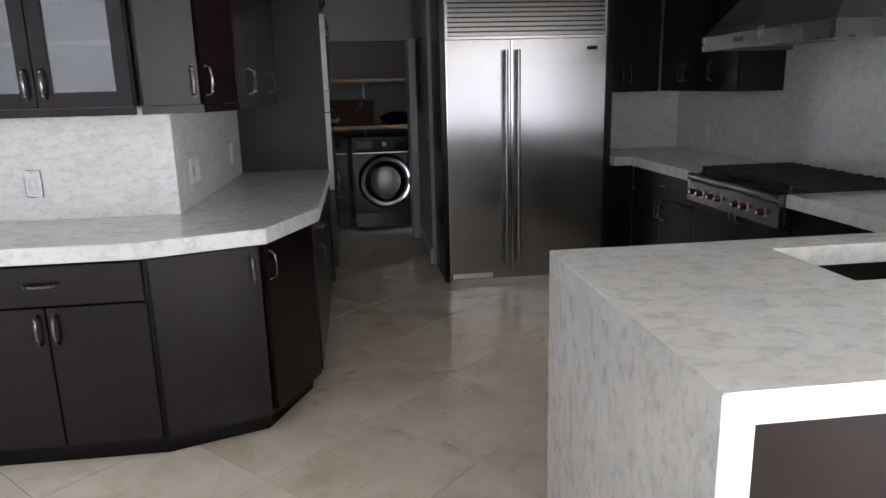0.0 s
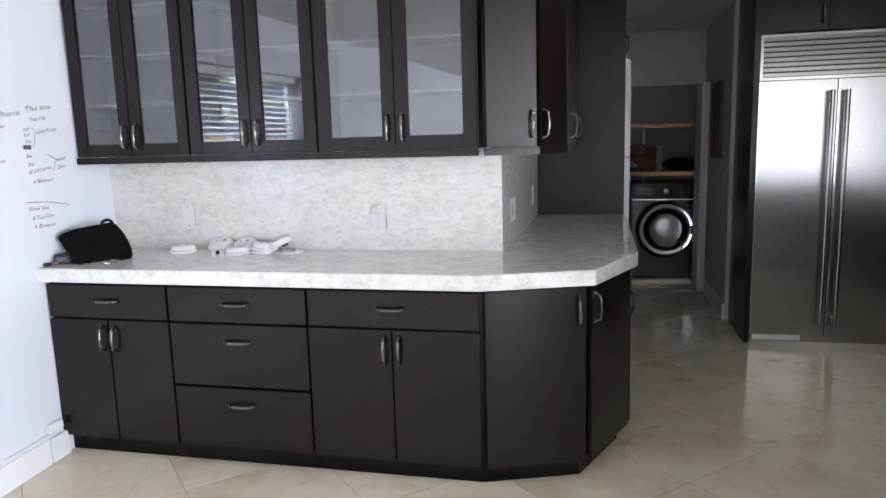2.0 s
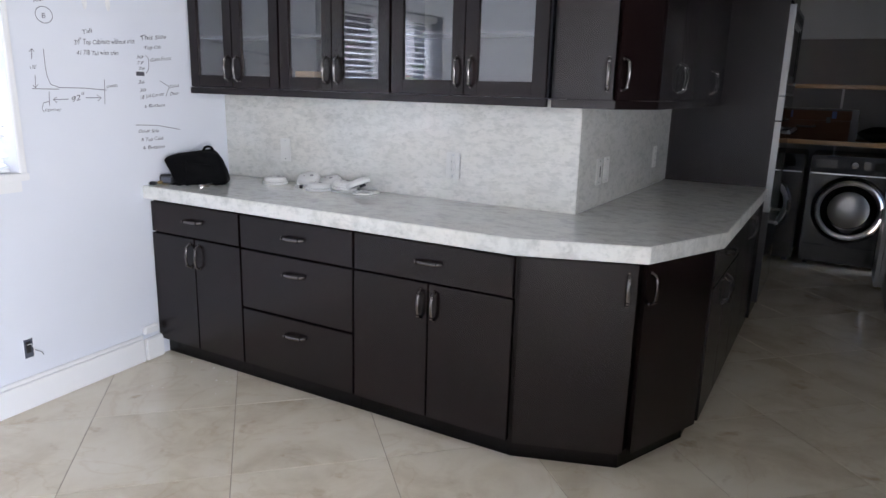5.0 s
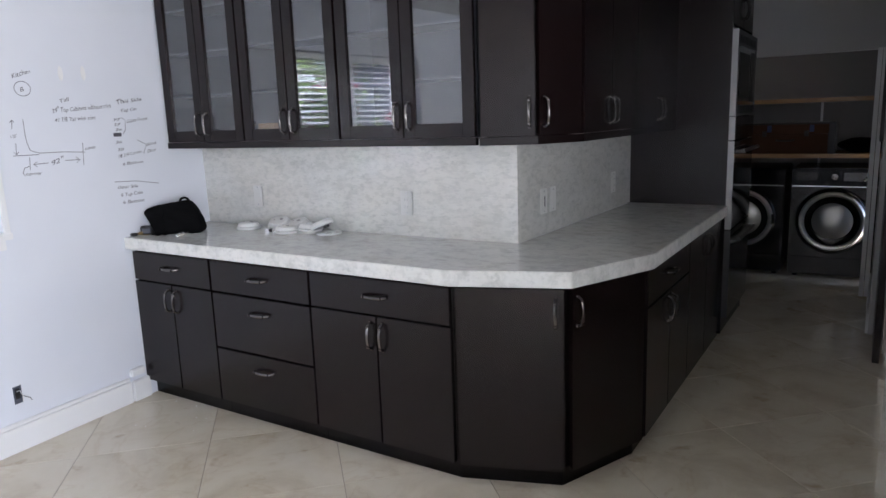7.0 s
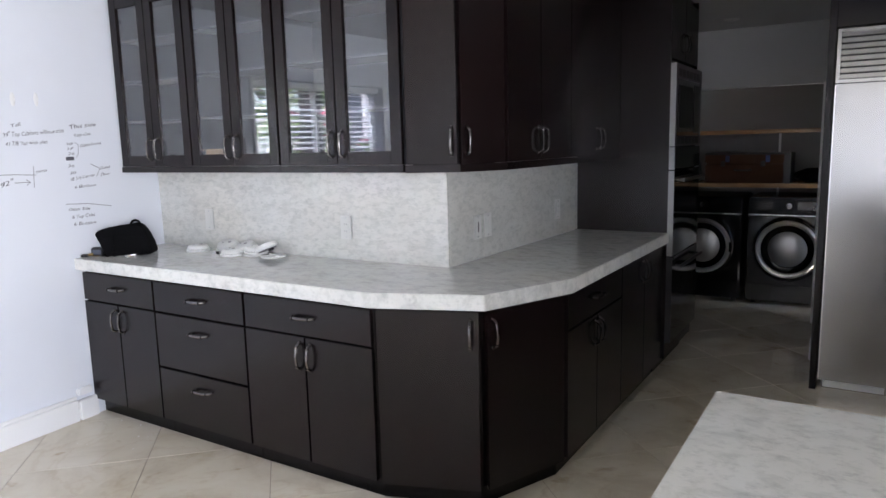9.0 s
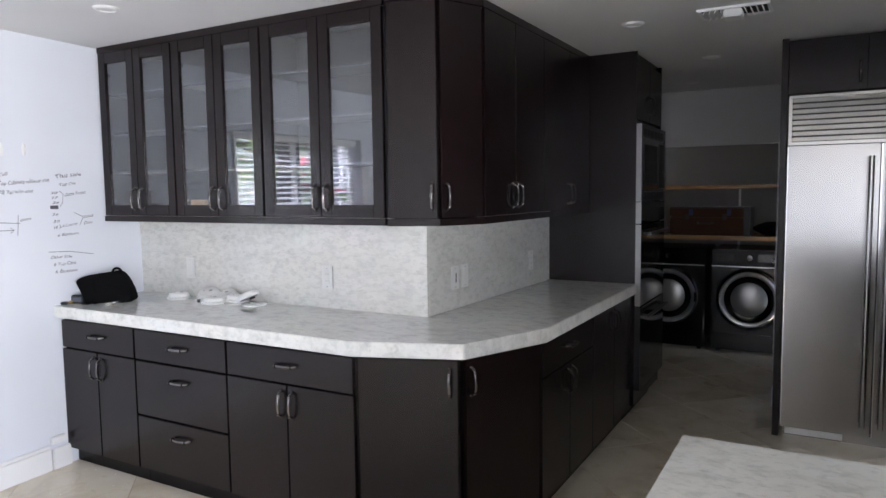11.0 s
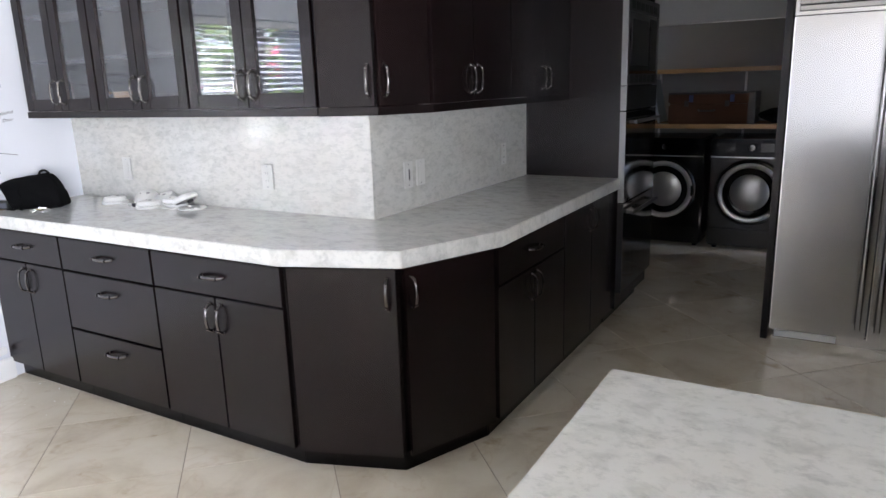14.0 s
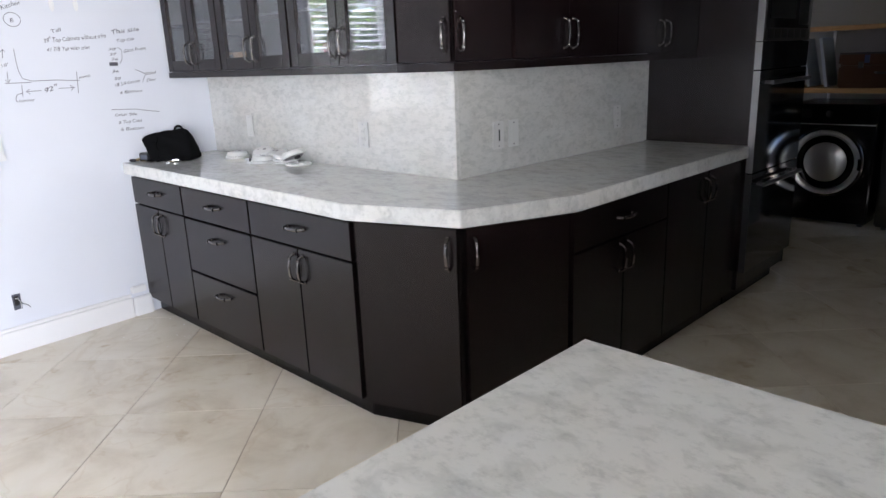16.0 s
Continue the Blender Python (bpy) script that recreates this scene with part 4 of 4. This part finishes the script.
bif = thing("bifold_door", pose(0.615, 6.64, 0), "white folded bifold door at the laundry closet", "door", kind="structure")
part("door_leaf", boxes((0, 0.030, 0, 0.40, 0.012, 1.895)), TRIM, bif, bevel=0.003)
part("door_leaf", boxes((0.034, 0.064, 0.01, 0.41, 0.012, 1.895)), TRIM, bif, bevel=0.003)
part("pull_knob", lathe([(0.0, 0.024), (0.012, 0.022), (0.014, 0.012), (0.006, 0.0)], 18, pose(-0.001, 0.05, 0.92, 0, -90, 0)), CHROME, bif)
pic = thing("picture_frame", pose(0.689, 5.98, 1.24), "dark framed brown board hanging on the hall wall", "picture")
part("frame", boxes((-0.022, -0.001, 0, 0.03, 0, 0.62), (-0.022, -0.001, 0.45, 0.48, 0, 0.62), (-0.022, -0.001, 0.03, 0.45, 0, 0.03), (-0.022, -0.001, 0.03, 0.45, 0.59, 0.62)), BLACK, pic, bevel=0.003)
part("board", boxes((-0.012, -0.002, 0.03, 0.45, 0.03, 0.59)), CORK, pic)

# ---- ceiling fittings ----
for x, y in ((0.055, 4.20), (0.275, 5.41), (-0.03, 6.49), (-1.98, 2.56)):
    dl = thing("ceiling_downlight", pose(x, y, CEILING), "white recessed ceiling downlight, switched off", "downlight", "ceiling downlights")
    part("trim_ring", lathe([(0.042, -0.001), (0.042, -0.010), (0.054, -0.007), (0.060, -0.0005)], 36), TRIM, dl)
    part("lens", lathe([(0.0, -0.008), (0.041, -0.006), (0.041, -0.001)], 36), WHITE_PLASTIC, dl)
vent = thing("ceiling_vent", pose(0.555, 4.19, CEILING) @ Matrix.Diagonal((0.76, 0.9, 1, 1)), "grey ceiling air vent with white sensor over it", "vent")
part("backing", boxes((-0.20, 0.20, -0.10, 0.10, -0.004, -0.001)), BLACK, vent)
part("frame", boxes((-0.215, 0.215, -0.115, -0.095, -0.012, -0.0005), (-0.215, 0.215, 0.095, 0.115, -0.012, -0.0005), (-0.215, -0.195, -0.095, 0.095, -0.012, -0.0005), (0.195, 0.215, -0.095, 0.095, -0.012, -0.0005)), TRIM, vent, bevel=0.002)
vs = finish("slat", boxes((-0.002, 0.002, -0.095, 0.095, -0.013, 0.013)), TRIM)
for k in range(11):
    s_ob = new("slat", vs)
    s_ob.parent = vent
    s_ob.matrix_basis = pose(-0.17 + k * 0.034, 0, -0.012, 0, 38 if k < 6 else -38, 0)
part("sensor_box", boxes((-0.055, 0.055, -0.11, 0.02, -0.05, -0.013)), WHITE_PLASTIC, vent, "white plastic box", bevel=0.006)

# ---- outlets and switches ----
def wall_plate(name, m, label, style):
    p = thing(name, m, label, "outlet" if style == "outlet" else "switch", "wall plates on the splash")
    part("plate", boxes((-0.038, 0.038, -0.006, 0, -0.062, 0.062)), PLATE, p, bevel=0.003)
    part("insert", boxes((-0.0165, 0.0165, -0.0085, -0.006, -0.034, 0.034)), PLATE, p, bevel=0.0015)
    if style == "outlet":
        for zz in (-0.018, 0.018):
            part("slots", boxes((-0.008, -0.0055, -0.0092, -0.0085, zz - 0.005, zz + 0.005), (0.0055, 0.008, -0.0092, -0.0085, zz - 0.005, zz + 0.005)), SLOT, p)
    elif style == "dark":
        part("dark_toggle", boxes((-0.0045, 0.0045, -0.0105, -0.0086, -0.026, 0.026)), BLACK, p, bevel=0.001)
    for zz in (-0.049, 0.049):
        part("screw", cylinder(0.0032, 0.0015, pose(0, -0.0066, zz, 90, 0, 0), 10), CHROME, p)
    return p


for x, z, st in ((-2.38, 1.085, "blank"), (-1.326, 1.080, "outlet")):
    wall_plate("wall_outlet", pose(x, BACKSPLASH, z), "white plastic wall plate on the stone splash", st)
for y, st in ((3.596, "dark"), (3.702, "blank"), (4.595, "outlet")):
    wall_plate("wall_switch", pose(-0.7115 + 0.0164 * (y - 3.3435), y, 1.078, 0, 0, 89.06), "white wall plate on the return splash", st)
for y in (5.10, 4.45):
    wall_plate("wall_outlet", pose(RIGHT - 0.02, y, 1.08, 0, 0, -90), "white outlet on the cooking side splash", "outlet")
wall_plate("wall_switch", pose(0.69, 5.86, 1.08, 0, 0, -90), "white light switch on the hall wall", "blank")
wall_plate("wall_outlet", pose(2.20, FAR - 0.02, 1.08), "white outlet on the corner splash", "outlet")

hole = thing("electrical_box", LW @ pose(0, 2.028, 0.270, 0, 0, 90) @ Matrix.Diagonal((0.85, 1, 0.85, 1)), "open electrical box with loose wires in the wall", "electrical box")
part("box_back", boxes((-0.024, 0.024, -0.003, 0, -0.050, 0.052)), SLATE, hole)
part("device", boxes((-0.016, 0.010, -0.008, -0.0031, -0.022, 0.040)), BLACK, hole, bevel=0.002)
for k, (x0, z0, x1, z1) in enumerate(((-0.030, -0.056, -0.023, 0.058), (0.0235, -0.050, 0.029, 0.030), (-0.0225, 0.050, 0.020, 0.058), (-0.0225, -0.060, 0.0230, -0.049))):
    part("plaster_edge", boxes((x0, x1, -0.005 - 0.001 * (k % 2), -0.0005, z0, z1)), WALL, hole, bevel=0.002)
part("wire", sweep([(0.0, -0.003, 0.01), (0.02, -0.02, -0.01), (0.05, -0.025, -0.03), (0.062, -0.02, -0.05)], 0.002, 0.002, 6), BLACK, hole)
part("wire", sweep([(-0.01, -0.003, 0.02), (0.0, -0.025, 0.03), (0.01, -0.03, 0.0), (0.012, -0.02, -0.04)], 0.002, 0.002, 6), WHITE_PLASTIC, hole)

# ---- things on the worktop ----
bag = thing("black_bag", pose(-2.648, 2.938, TOP, 0, 0, 38) @ Matrix.Diagonal((0.96, 1.0, 0.97, 1)), "small black fabric camera bag lying on the worktop", "bag")
bb = bmesh.new()
bmesh.ops.create_cube(bb, size=1.0)
bmesh.ops.subdivide_edges(bb, edges=bb.edges[:], cuts=11, use_grid_fill=True)
for v in bb.verts:
    p = v.co * 2
    n6 = (abs(p.x) ** 14 + abs(p.y) ** 9 + abs(p.z) ** 14) ** (1 / 12)
    p = p / max(n6, 0.5)
    h = (p.z + 1) / 2
    left, right = -0.096 - 0.074 * h, 0.165 - 0.070 * h ** 2
    x = left + (right - left) * (p.x + 1) / 2
    fold = 0.012 * noise.noise(Vector((p.x * 1.5 + p.z, p.z * 1.2, 3.0))) + 0.006 * noise.noise(p * 4.0)
    v.co = Vector((x, 0.075 * p.y * (1 - 0.45 * h) + 0.02 * h + fold, h * (0.166 + 0.022 * p.x - 0.012 * p.x * p.x) + 0.010 * noise.noise(p * 2.6) * h))
    v.co.z = max(v.co.z, 0.0)
part("pouch", bb, FABRIC, bag)
part("strap", sweep([(0.060 + 0.026 * math.cos(a), 0.02, 0.172 + 0.026 * math.sin(a)) for a in [math.pi * k / 12 for k in range(13)]], 0.007, 0.003, 8, up=(0, 1, 0)), FABRIC, bag)
part("zipper", sweep([(-0.12, -0.060, 0.105), (0.0, -0.068, 0.115), (0.12, -0.060, 0.105)], 0.002, 0.0015, 6), FABRIC, bag)
part("seam", sweep([(-0.045, -0.062 - 0.012 * math.sin(k), 0.012 * k) for k in range(1, 13)], 0.0025, 0.002, 6, up=(1, 0, 0)), FABRIC, bag)
for k, (a0, b0) in enumerate((((0.07, -0.085), (0.155, -0.06)), ((-0.11, -0.09), (-0.03, -0.095)))):
    part("shoulder_strap", sweep([(a0[0] + (b0[0] - a0[0]) * j / 8, a0[1] + (b0[1] - a0[1]) * j / 8 + 0.012 * math.sin(j * 1.1 + k), 0.006 + 0.006 * math.sin(j * 0.8) ** 2) for j in range(9)], 0.011, 0.004, 8), FABRIC, bag)
charger = thing("battery_charger", pose(-2.752, 2.838, TOP, 0, 0, 24), "small black plastic battery charger beside the bag", "charger")
part("case", boxes((-0.036, 0.036, -0.024, 0.024, 0, 0.046)), BLACK, charger, bevel=0.004)
part("top_plate", boxes((-0.031, 0.031, -0.019, 0.019, 0.0462, 0.049)), GRAPHITE, charger, bevel=0.001)
part("battery_bay", boxes((-0.026, 0.026, -0.0258, -0.0242, 0.010, 0.036)), SLATE, charger)
fob = thing("key_fob", pose(-2.768, 2.776, TOP, 0, 0, 30), "black key fob with a small brass key on the worktop", "key fob")
part("body", boxes((-0.040, 0.004, -0.014, 0.014, 0, 0.016)), BLACK, fob, bevel=0.005)
part("key_bow", cylinder(0.014, 0.005, pose(0.022, -0.004, 0.0135, 20, 0, 0), 20), GOLD, fob, "brass key head")
part("key_blade", boxes((0.034, 0.066, -0.008, 0.000, 0.004, 0.0065)), GOLD, fob)
kr = thing("keys", pose(-2.560, 2.885, TOP, 0, 0, 20), "small bunch of metal keys on the worktop", "keys")
part("ring", sweep([(0.018 * math.cos(a), 0.018 * math.sin(a), 0.004) for a in [math.pi * k / 10 for k in range(20)]], 0.0016, 0.0016, 6), CHROME, kr)
for k in range(4):
    part("key", boxes((0.016, 0.034, -0.010, 0.010, 0.001 + 0.003 * k, 0.003 + 0.003 * k), (0.034, 0.064, -0.004, 0.004, 0.001 + 0.003 * k, 0.003 + 0.003 * k)), CHROME if k != 1 else GOLD, kr, at=pose(0, 0, 0, 0, 0, 34 * k - 60))


def detector(m, label):
    """A whole smoke detector: base plate, slotted cover, test button."""
    d = thing("smoke_detector", m, label, "smoke detector", "smoke detectors on the worktop")
    part("base_plate", lathe([(0, 0.0), (0.064, 0.0), (0.067, 0.005), (0.066, 0.011), (0.05, 0.013)], 36), WHITE_PLASTIC, d)
    part("cover", lathe([(0.060, 0.0135), (0.061, 0.020), (0.053, 0.034), (0.030, 0.039), (0, 0.040)], 36), WHITE_PLASTIC, d)
    part("slot_ring", lathe([(0.0575, 0.0120), (0.0600, 0.0130), (0.0575, 0.0142)], 36), BLACK, d)
    part("button", lathe([(0, 0.0425), (0.009, 0.042), (0.010, 0.0398)], 18, pose(0.018, 0, 0)), SLOT, d)
    part("led", lathe([(0, 0.0415), (0.0025, 0.041), (0.003, 0.038)], 10, pose(-0.022, -0.006, 0)), RED, d)
    return d


def mounting_plate(m, label):
    """The flat ring that a detector screws on, with its wiring hole."""
    d = thing("detector_plate", m, label, "mounting plate", "smoke detectors on the worktop")
    part("ring", lathe([(0.030, 0.0), (0.066, 0.0), (0.069, 0.004), (0.066, 0.008), (0.034, 0.006), (0.030, 0.0)], 36), WHITE_PLASTIC, d)
    for a in range(0, 360, 90):
        part("tab", boxes((0.040, 0.054, -0.006, 0.006, 0.0065, 0.012)), WHITE_PLASTIC, d, at=pose(0, 0, 0, 0, 0, a + 20))
    return d


DL = "white plastic smoke detector lying on the worktop"
detector(pose(-2.345, 3.195, TOP, 0, 0, 30), DL)
detector(pose(-2.020, 3.165, TOP, 0, 0, -20), DL)
detector(pose(-2.165, 3.262, TOP + 0.018, 20, 0, 20), "white smoke detector leaning up against the stone splash")
detector(pose(-2.030, 3.272, TOP + 0.016, 18, 0, -12), "white smoke detector propped on edge behind the others")
mounting_plate(pose(-1.905, 3.225, TOP, 0, 0, 15), "white round detector mounting plate lying flat")
detector(pose(-1.915, 3.240, TOP + 0.010, 3, 2, 60), "white smoke detector resting on a mounting plate")
mounting_plate(pose(-1.768, 3.225, TOP, 0, 0, 50), "white mounting plate under an opened detector")
opened = thing("opened_detector", pose(-1.800, 3.232, TOP + 0.004, 0, -24, 8), "opened white smoke detector cover tilted on its plate", "smoke detector", "smoke detectors on the worktop")
part("cover", lathe([(0.056, 0.034), (0.060, 0.034), (0.064, 0.046), (0.055, 0.062), (0.030, 0.067), (0, 0.068)], 36), WHITE_PLASTIC, opened)
part("circuit_board", lathe([(0, 0.033), (0.052, 0.033), (0.052, 0.036), (0, 0.036)], 30), SLOT, opened, "grey circuit board")
part("horn", cylinder(0.016, 0.012, pose(0.014, 0.010, 0.027), 20), BLACK, opened)
part("hinge", boxes((-0.066, -0.056, -0.012, 0.012, 0.0, 0.046)), WHITE_PLASTIC, opened, bevel=0.002)
bat = thing("battery", pose(-2.152, 3.135, TOP, 0, 0, 22), "small silver battery with dark band beside the detectors", "battery")
part("case", boxes((0, 0.022, 0, 0.026, 0, 0.017)), CHROME, bat, bevel=0.002)
part("band", boxes((0.0225, 0.040, 0, 0.026, 0, 0.017)), BLACK, bat, bevel=0.002)
part("cap", boxes((0.0405, 0.060, 0, 0.026, 0, 0.017)), CHROME, bat, bevel=0.002)

# ---- marker notes on the left wall ----
scribble = thing("wall_notes", LW @ pose(0.0015, 2.495 * 0.075, 0) @ Matrix.Diagonal((1, 0.925, 1, 1)), "black marker notes and a sketch written on the wall", "writing", kind="structure")


def write(words, y0, z0, y1, z1, high):
    cu = bpy.data.curves.new("note", "FONT")
    cu.body, cu.size, cu.shear, cu.offset = words, 1.0, 0.22, 0.0
    tmp = bpy.data.objects.new("note", cu)
    scene.collection.objects.link(tmp)
    bpy.context.view_layer.update()
    me = bpy.data.meshes.new_from_object(tmp)
    bpy.data.objects.remove(tmp)
    me.materials.clear()
    me.materials.append(INK)
    span = max(v.co.x for v in me.vertices)
    k = math.hypot(y1 - y0, z1 - z0) / span
    for v in me.vertices:
        cell = math.floor(v.co.x / 0.52)
        lift, tall, lean = (noise.noise(Vector((cell * 3.7, y0 * 9.1, z0 * 7.3 + q))) for q in (0.3, 5.1, 11.7))
        x, y = v.co.x + 0.35 * lean * v.co.y, v.co.y * (1 + 0.35 * tall) + 0.10 * lift + 0.05 * noise.noise(Vector((v.co.x * 2.3, v.co.y * 2.3, z0 * 5)))
        v.co = (x * k, y * high * 1.05, 0)
    ob = new("note", me)
    ob.parent = scribble
    ob.matrix_basis = pose(0, y0, z0, 90, 0, 90) @ pose(0, 0, 0, 0, 0, math.degrees(math.atan2(z1 - z0, y1 - y0)))
    return ob


def stroke(points, r=0.0014):
    return part("stroke", sweep([(0.0, y, z) for y, z in points], r, 0.0006, 6, up=(1, 0, 0)), INK, scribble)


write('Kitchen', 2.218, 1.742, 2.318, 1.772, 0.03)
write('Tall', 2.449, 1.632, 2.51, 1.642, 0.022)
write('39" Top Cabinets without trim', 2.401, 1.583, 2.754, 1.609, 0.03)
write('41 7/8 Tall with trim', 2.407, 1.539, 2.648, 1.55, 0.026)
write('This Side', 2.792, 1.626, 2.968, 1.645, 0.03)
write('Top Cab', 2.814, 1.583, 2.927, 1.595, 0.022)
write('30', 2.753, 1.538, 2.801, 1.542, 0.02)
write('27', 2.757, 1.511, 2.801, 1.514, 0.02)
write('26', 2.761, 1.484, 2.805, 1.487, 0.02)
write('Glass Front', 2.843, 1.526, 2.994, 1.543, 0.022)
write('36', 2.752, 1.418, 2.796, 1.42, 0.02)
write('30', 2.759, 1.38, 2.803, 1.381, 0.02)
write('18 3/4 Corner', 2.758, 1.341, 2.927, 1.364, 0.024)
write('6 Bottom', 2.78, 1.301, 2.924, 1.306, 0.022)
write('Solid', 2.962, 1.398, 3.035, 1.405, 0.022)
write('Door', 2.962, 1.36, 3.03, 1.367, 0.022)
write('Other Side', 2.724, 1.179, 2.868, 1.176, 0.022)
write('8 Top Cabs', 2.742, 1.135, 2.893, 1.138, 0.024)
write('6 Bottom', 2.749, 1.095, 2.896, 1.094, 0.024)
write('110"', 2.163, 1.468, 2.2, 1.473, 0.022)
write('92"', 2.353, 1.331, 2.429, 1.345, 0.035)
write('oven', 2.555, 1.395, 2.624, 1.402, 0.022)
write('corner', 2.211, 1.292, 2.297, 1.292, 0.022)
write('B', 2.248, 1.682, 2.272, 1.686, 0.03)
stroke([(2.177, 1.51), (2.184, 1.553)])
stroke([(2.171, 1.541), (2.184, 1.553), (2.193, 1.542)])
stroke([(2.185, 1.445), (2.18, 1.394)])
stroke([(2.168, 1.404), (2.18, 1.392), (2.193, 1.406)])
stroke([(2.24, 1.555), (2.239, 1.487), (2.242, 1.445), (2.254, 1.409), (2.297, 1.394), (2.435, 1.393), (2.557, 1.385)])
stroke([(2.163, 1.388), (2.296, 1.387)])
stroke([(2.549, 1.432), (2.538, 1.32)])
stroke([(2.244, 1.376), (2.238, 1.317)])
stroke([(2.339, 1.344), (2.259, 1.342)])
stroke([(2.279, 1.353), (2.259, 1.342), (2.278, 1.329)])
stroke([(2.433, 1.35), (2.517, 1.35)])
stroke([(2.498, 1.363), (2.521, 1.35), (2.498, 1.335)])
stroke([(2.241, 1.336), (2.21, 1.328), (2.199, 1.305), (2.208, 1.29)])
stroke([(2.814, 1.556), (2.837, 1.54), (2.83, 1.49), (2.811, 1.468)])
stroke([(2.902, 1.433), (2.963, 1.406)])
stroke([(2.963, 1.406), (2.935, 1.358)])
stroke([(2.714, 1.218), (2.86, 1.211), (3.016, 1.185)])
stroke([(2.262 + 0.042 * math.cos(a), 1.697 + 0.034 * math.sin(a)) for a in [0.33 * k for k in range(20)]])
part("scribbled_patch", boxes((-0.0005, 0.0003, 2.748, 2.800, 1.456, 1.476)), INK, scribble)
for y, z in ((2.479, 1.775), (2.611, 1.780)):
    part("filler_patch", lathe([(0.0, 0.0006), (0.016, 0.0004), (0.018, -0.001)], 18, pose(0, y, z, 0, 90, 0) @ Matrix.Diagonal((2.0, 0.8, 1, 1))), TRIM, scribble, "white filler patch")

# ---- plaster crumbs on the floor by the left wall ----
crumb_rng = random.Random(11)
crumbs = bmesh.new()
for _ in range(9):
    cx, cy, r = crumb_rng.triangular(-2.62, -1.4, -2.5), crumb_rng.triangular(2.4, 2.76, 2.72), crumb_rng.uniform(0.001, 0.0032)
    bmesh.ops.create_icosphere(crumbs, subdivisions=1, radius=r, matrix=pose(cx, cy, r * 0.5, crumb_rng.uniform(0, 90), 0, crumb_rng.uniform(0, 90)) @ Matrix.Diagonal((1.4, 1, 0.6, 1)))
solid("plaster_crumbs", crumbs, TRIM, "small white plaster crumbs scattered on the tiles", "crumbs", "stuff")

# ---- floor tiles, laid diagonally ----
STEP = 0.838
HALF = STEP / 2 - 0.0022


def clip(poly, axis, limit, keep_below):
    out = []
    for i, a in enumerate(poly):
        b = poly[(i + 1) % len(poly)]
        ia, ib_ = (a[axis] <= limit) == keep_below, (b[axis] <= limit) == keep_below
        if ia:
            out.append(a)
        if ia != ib_:
            t = (limit - a[axis]) / (b[axis] - a[axis])
            out.append((a[0] + t * (b[0] - a[0]), a[1] + t * (b[1] - a[1])))
    return out


def tile_mesh(poly):
    bm = bmesh.new()
    low = [bm.verts.new((x, y, -0.006)) for x, y in poly]
    cx, cy = sum(p[0] for p in poly) / len(poly), sum(p[1] for p in poly) / len(poly)
    mid = [bm.verts.new((x, y, -0.0012)) for x, y in poly]
    top = [bm.verts.new((x + 0.0012 * (cx - x), y + 0.0012 * (cy - y), 0.0)) for x, y in poly]
    bm.faces.new(top)
    for a, b in ((low, mid), (mid, top)):
        for i in range(len(poly)):
            j = (i + 1) % len(poly)
            bm.faces.new((a[i], a[j], b[j], b[i]))
    return finish("tile", bm, TILE, smooth=False)


DIAMOND = [(HALF, 0), (0, HALF), (-HALF, 0), (0, -HALF)]
WHOLE = tile_mesh(DIAMOND)
for i in range(-14, 15):
    for j in range(-14, 15):
        cx, cy = 0.115 + (i + j) * STEP / 2, 2.935 - STEP / 2 + (i - j) * STEP / 2
        poly = [(cx + x, cy + y) for x, y in DIAMOND]
        if max(p[0] for p in poly) < LEFT + 0.05 or min(p[0] for p in poly) > RIGHT - 0.05 or max(p[1] for p in poly) < REAR + 0.05 or min(p[1] for p in poly) > END - 0.05:
            continue
        cut = poly
        for axis, limit, below in ((0, LEFT, False), (0, RIGHT, True), (1, REAR, False), (1, END, True)):
            cut = clip(cut, axis, limit, below) if cut else cut
        if len(cut) < 3:
            continue
        whole = len(cut) == 4 and max(abs(a[0] - b[0]) + abs(a[1] - b[1]) for a, b in zip(cut, poly)) < 1e-6
        t_ob = new("tile", WHOLE if whole else tile_mesh([(x - cx, y - cy) for x, y in cut]))
        t_ob.parent = floor_slab
        t_ob.matrix_basis = pose(cx, cy, 0)
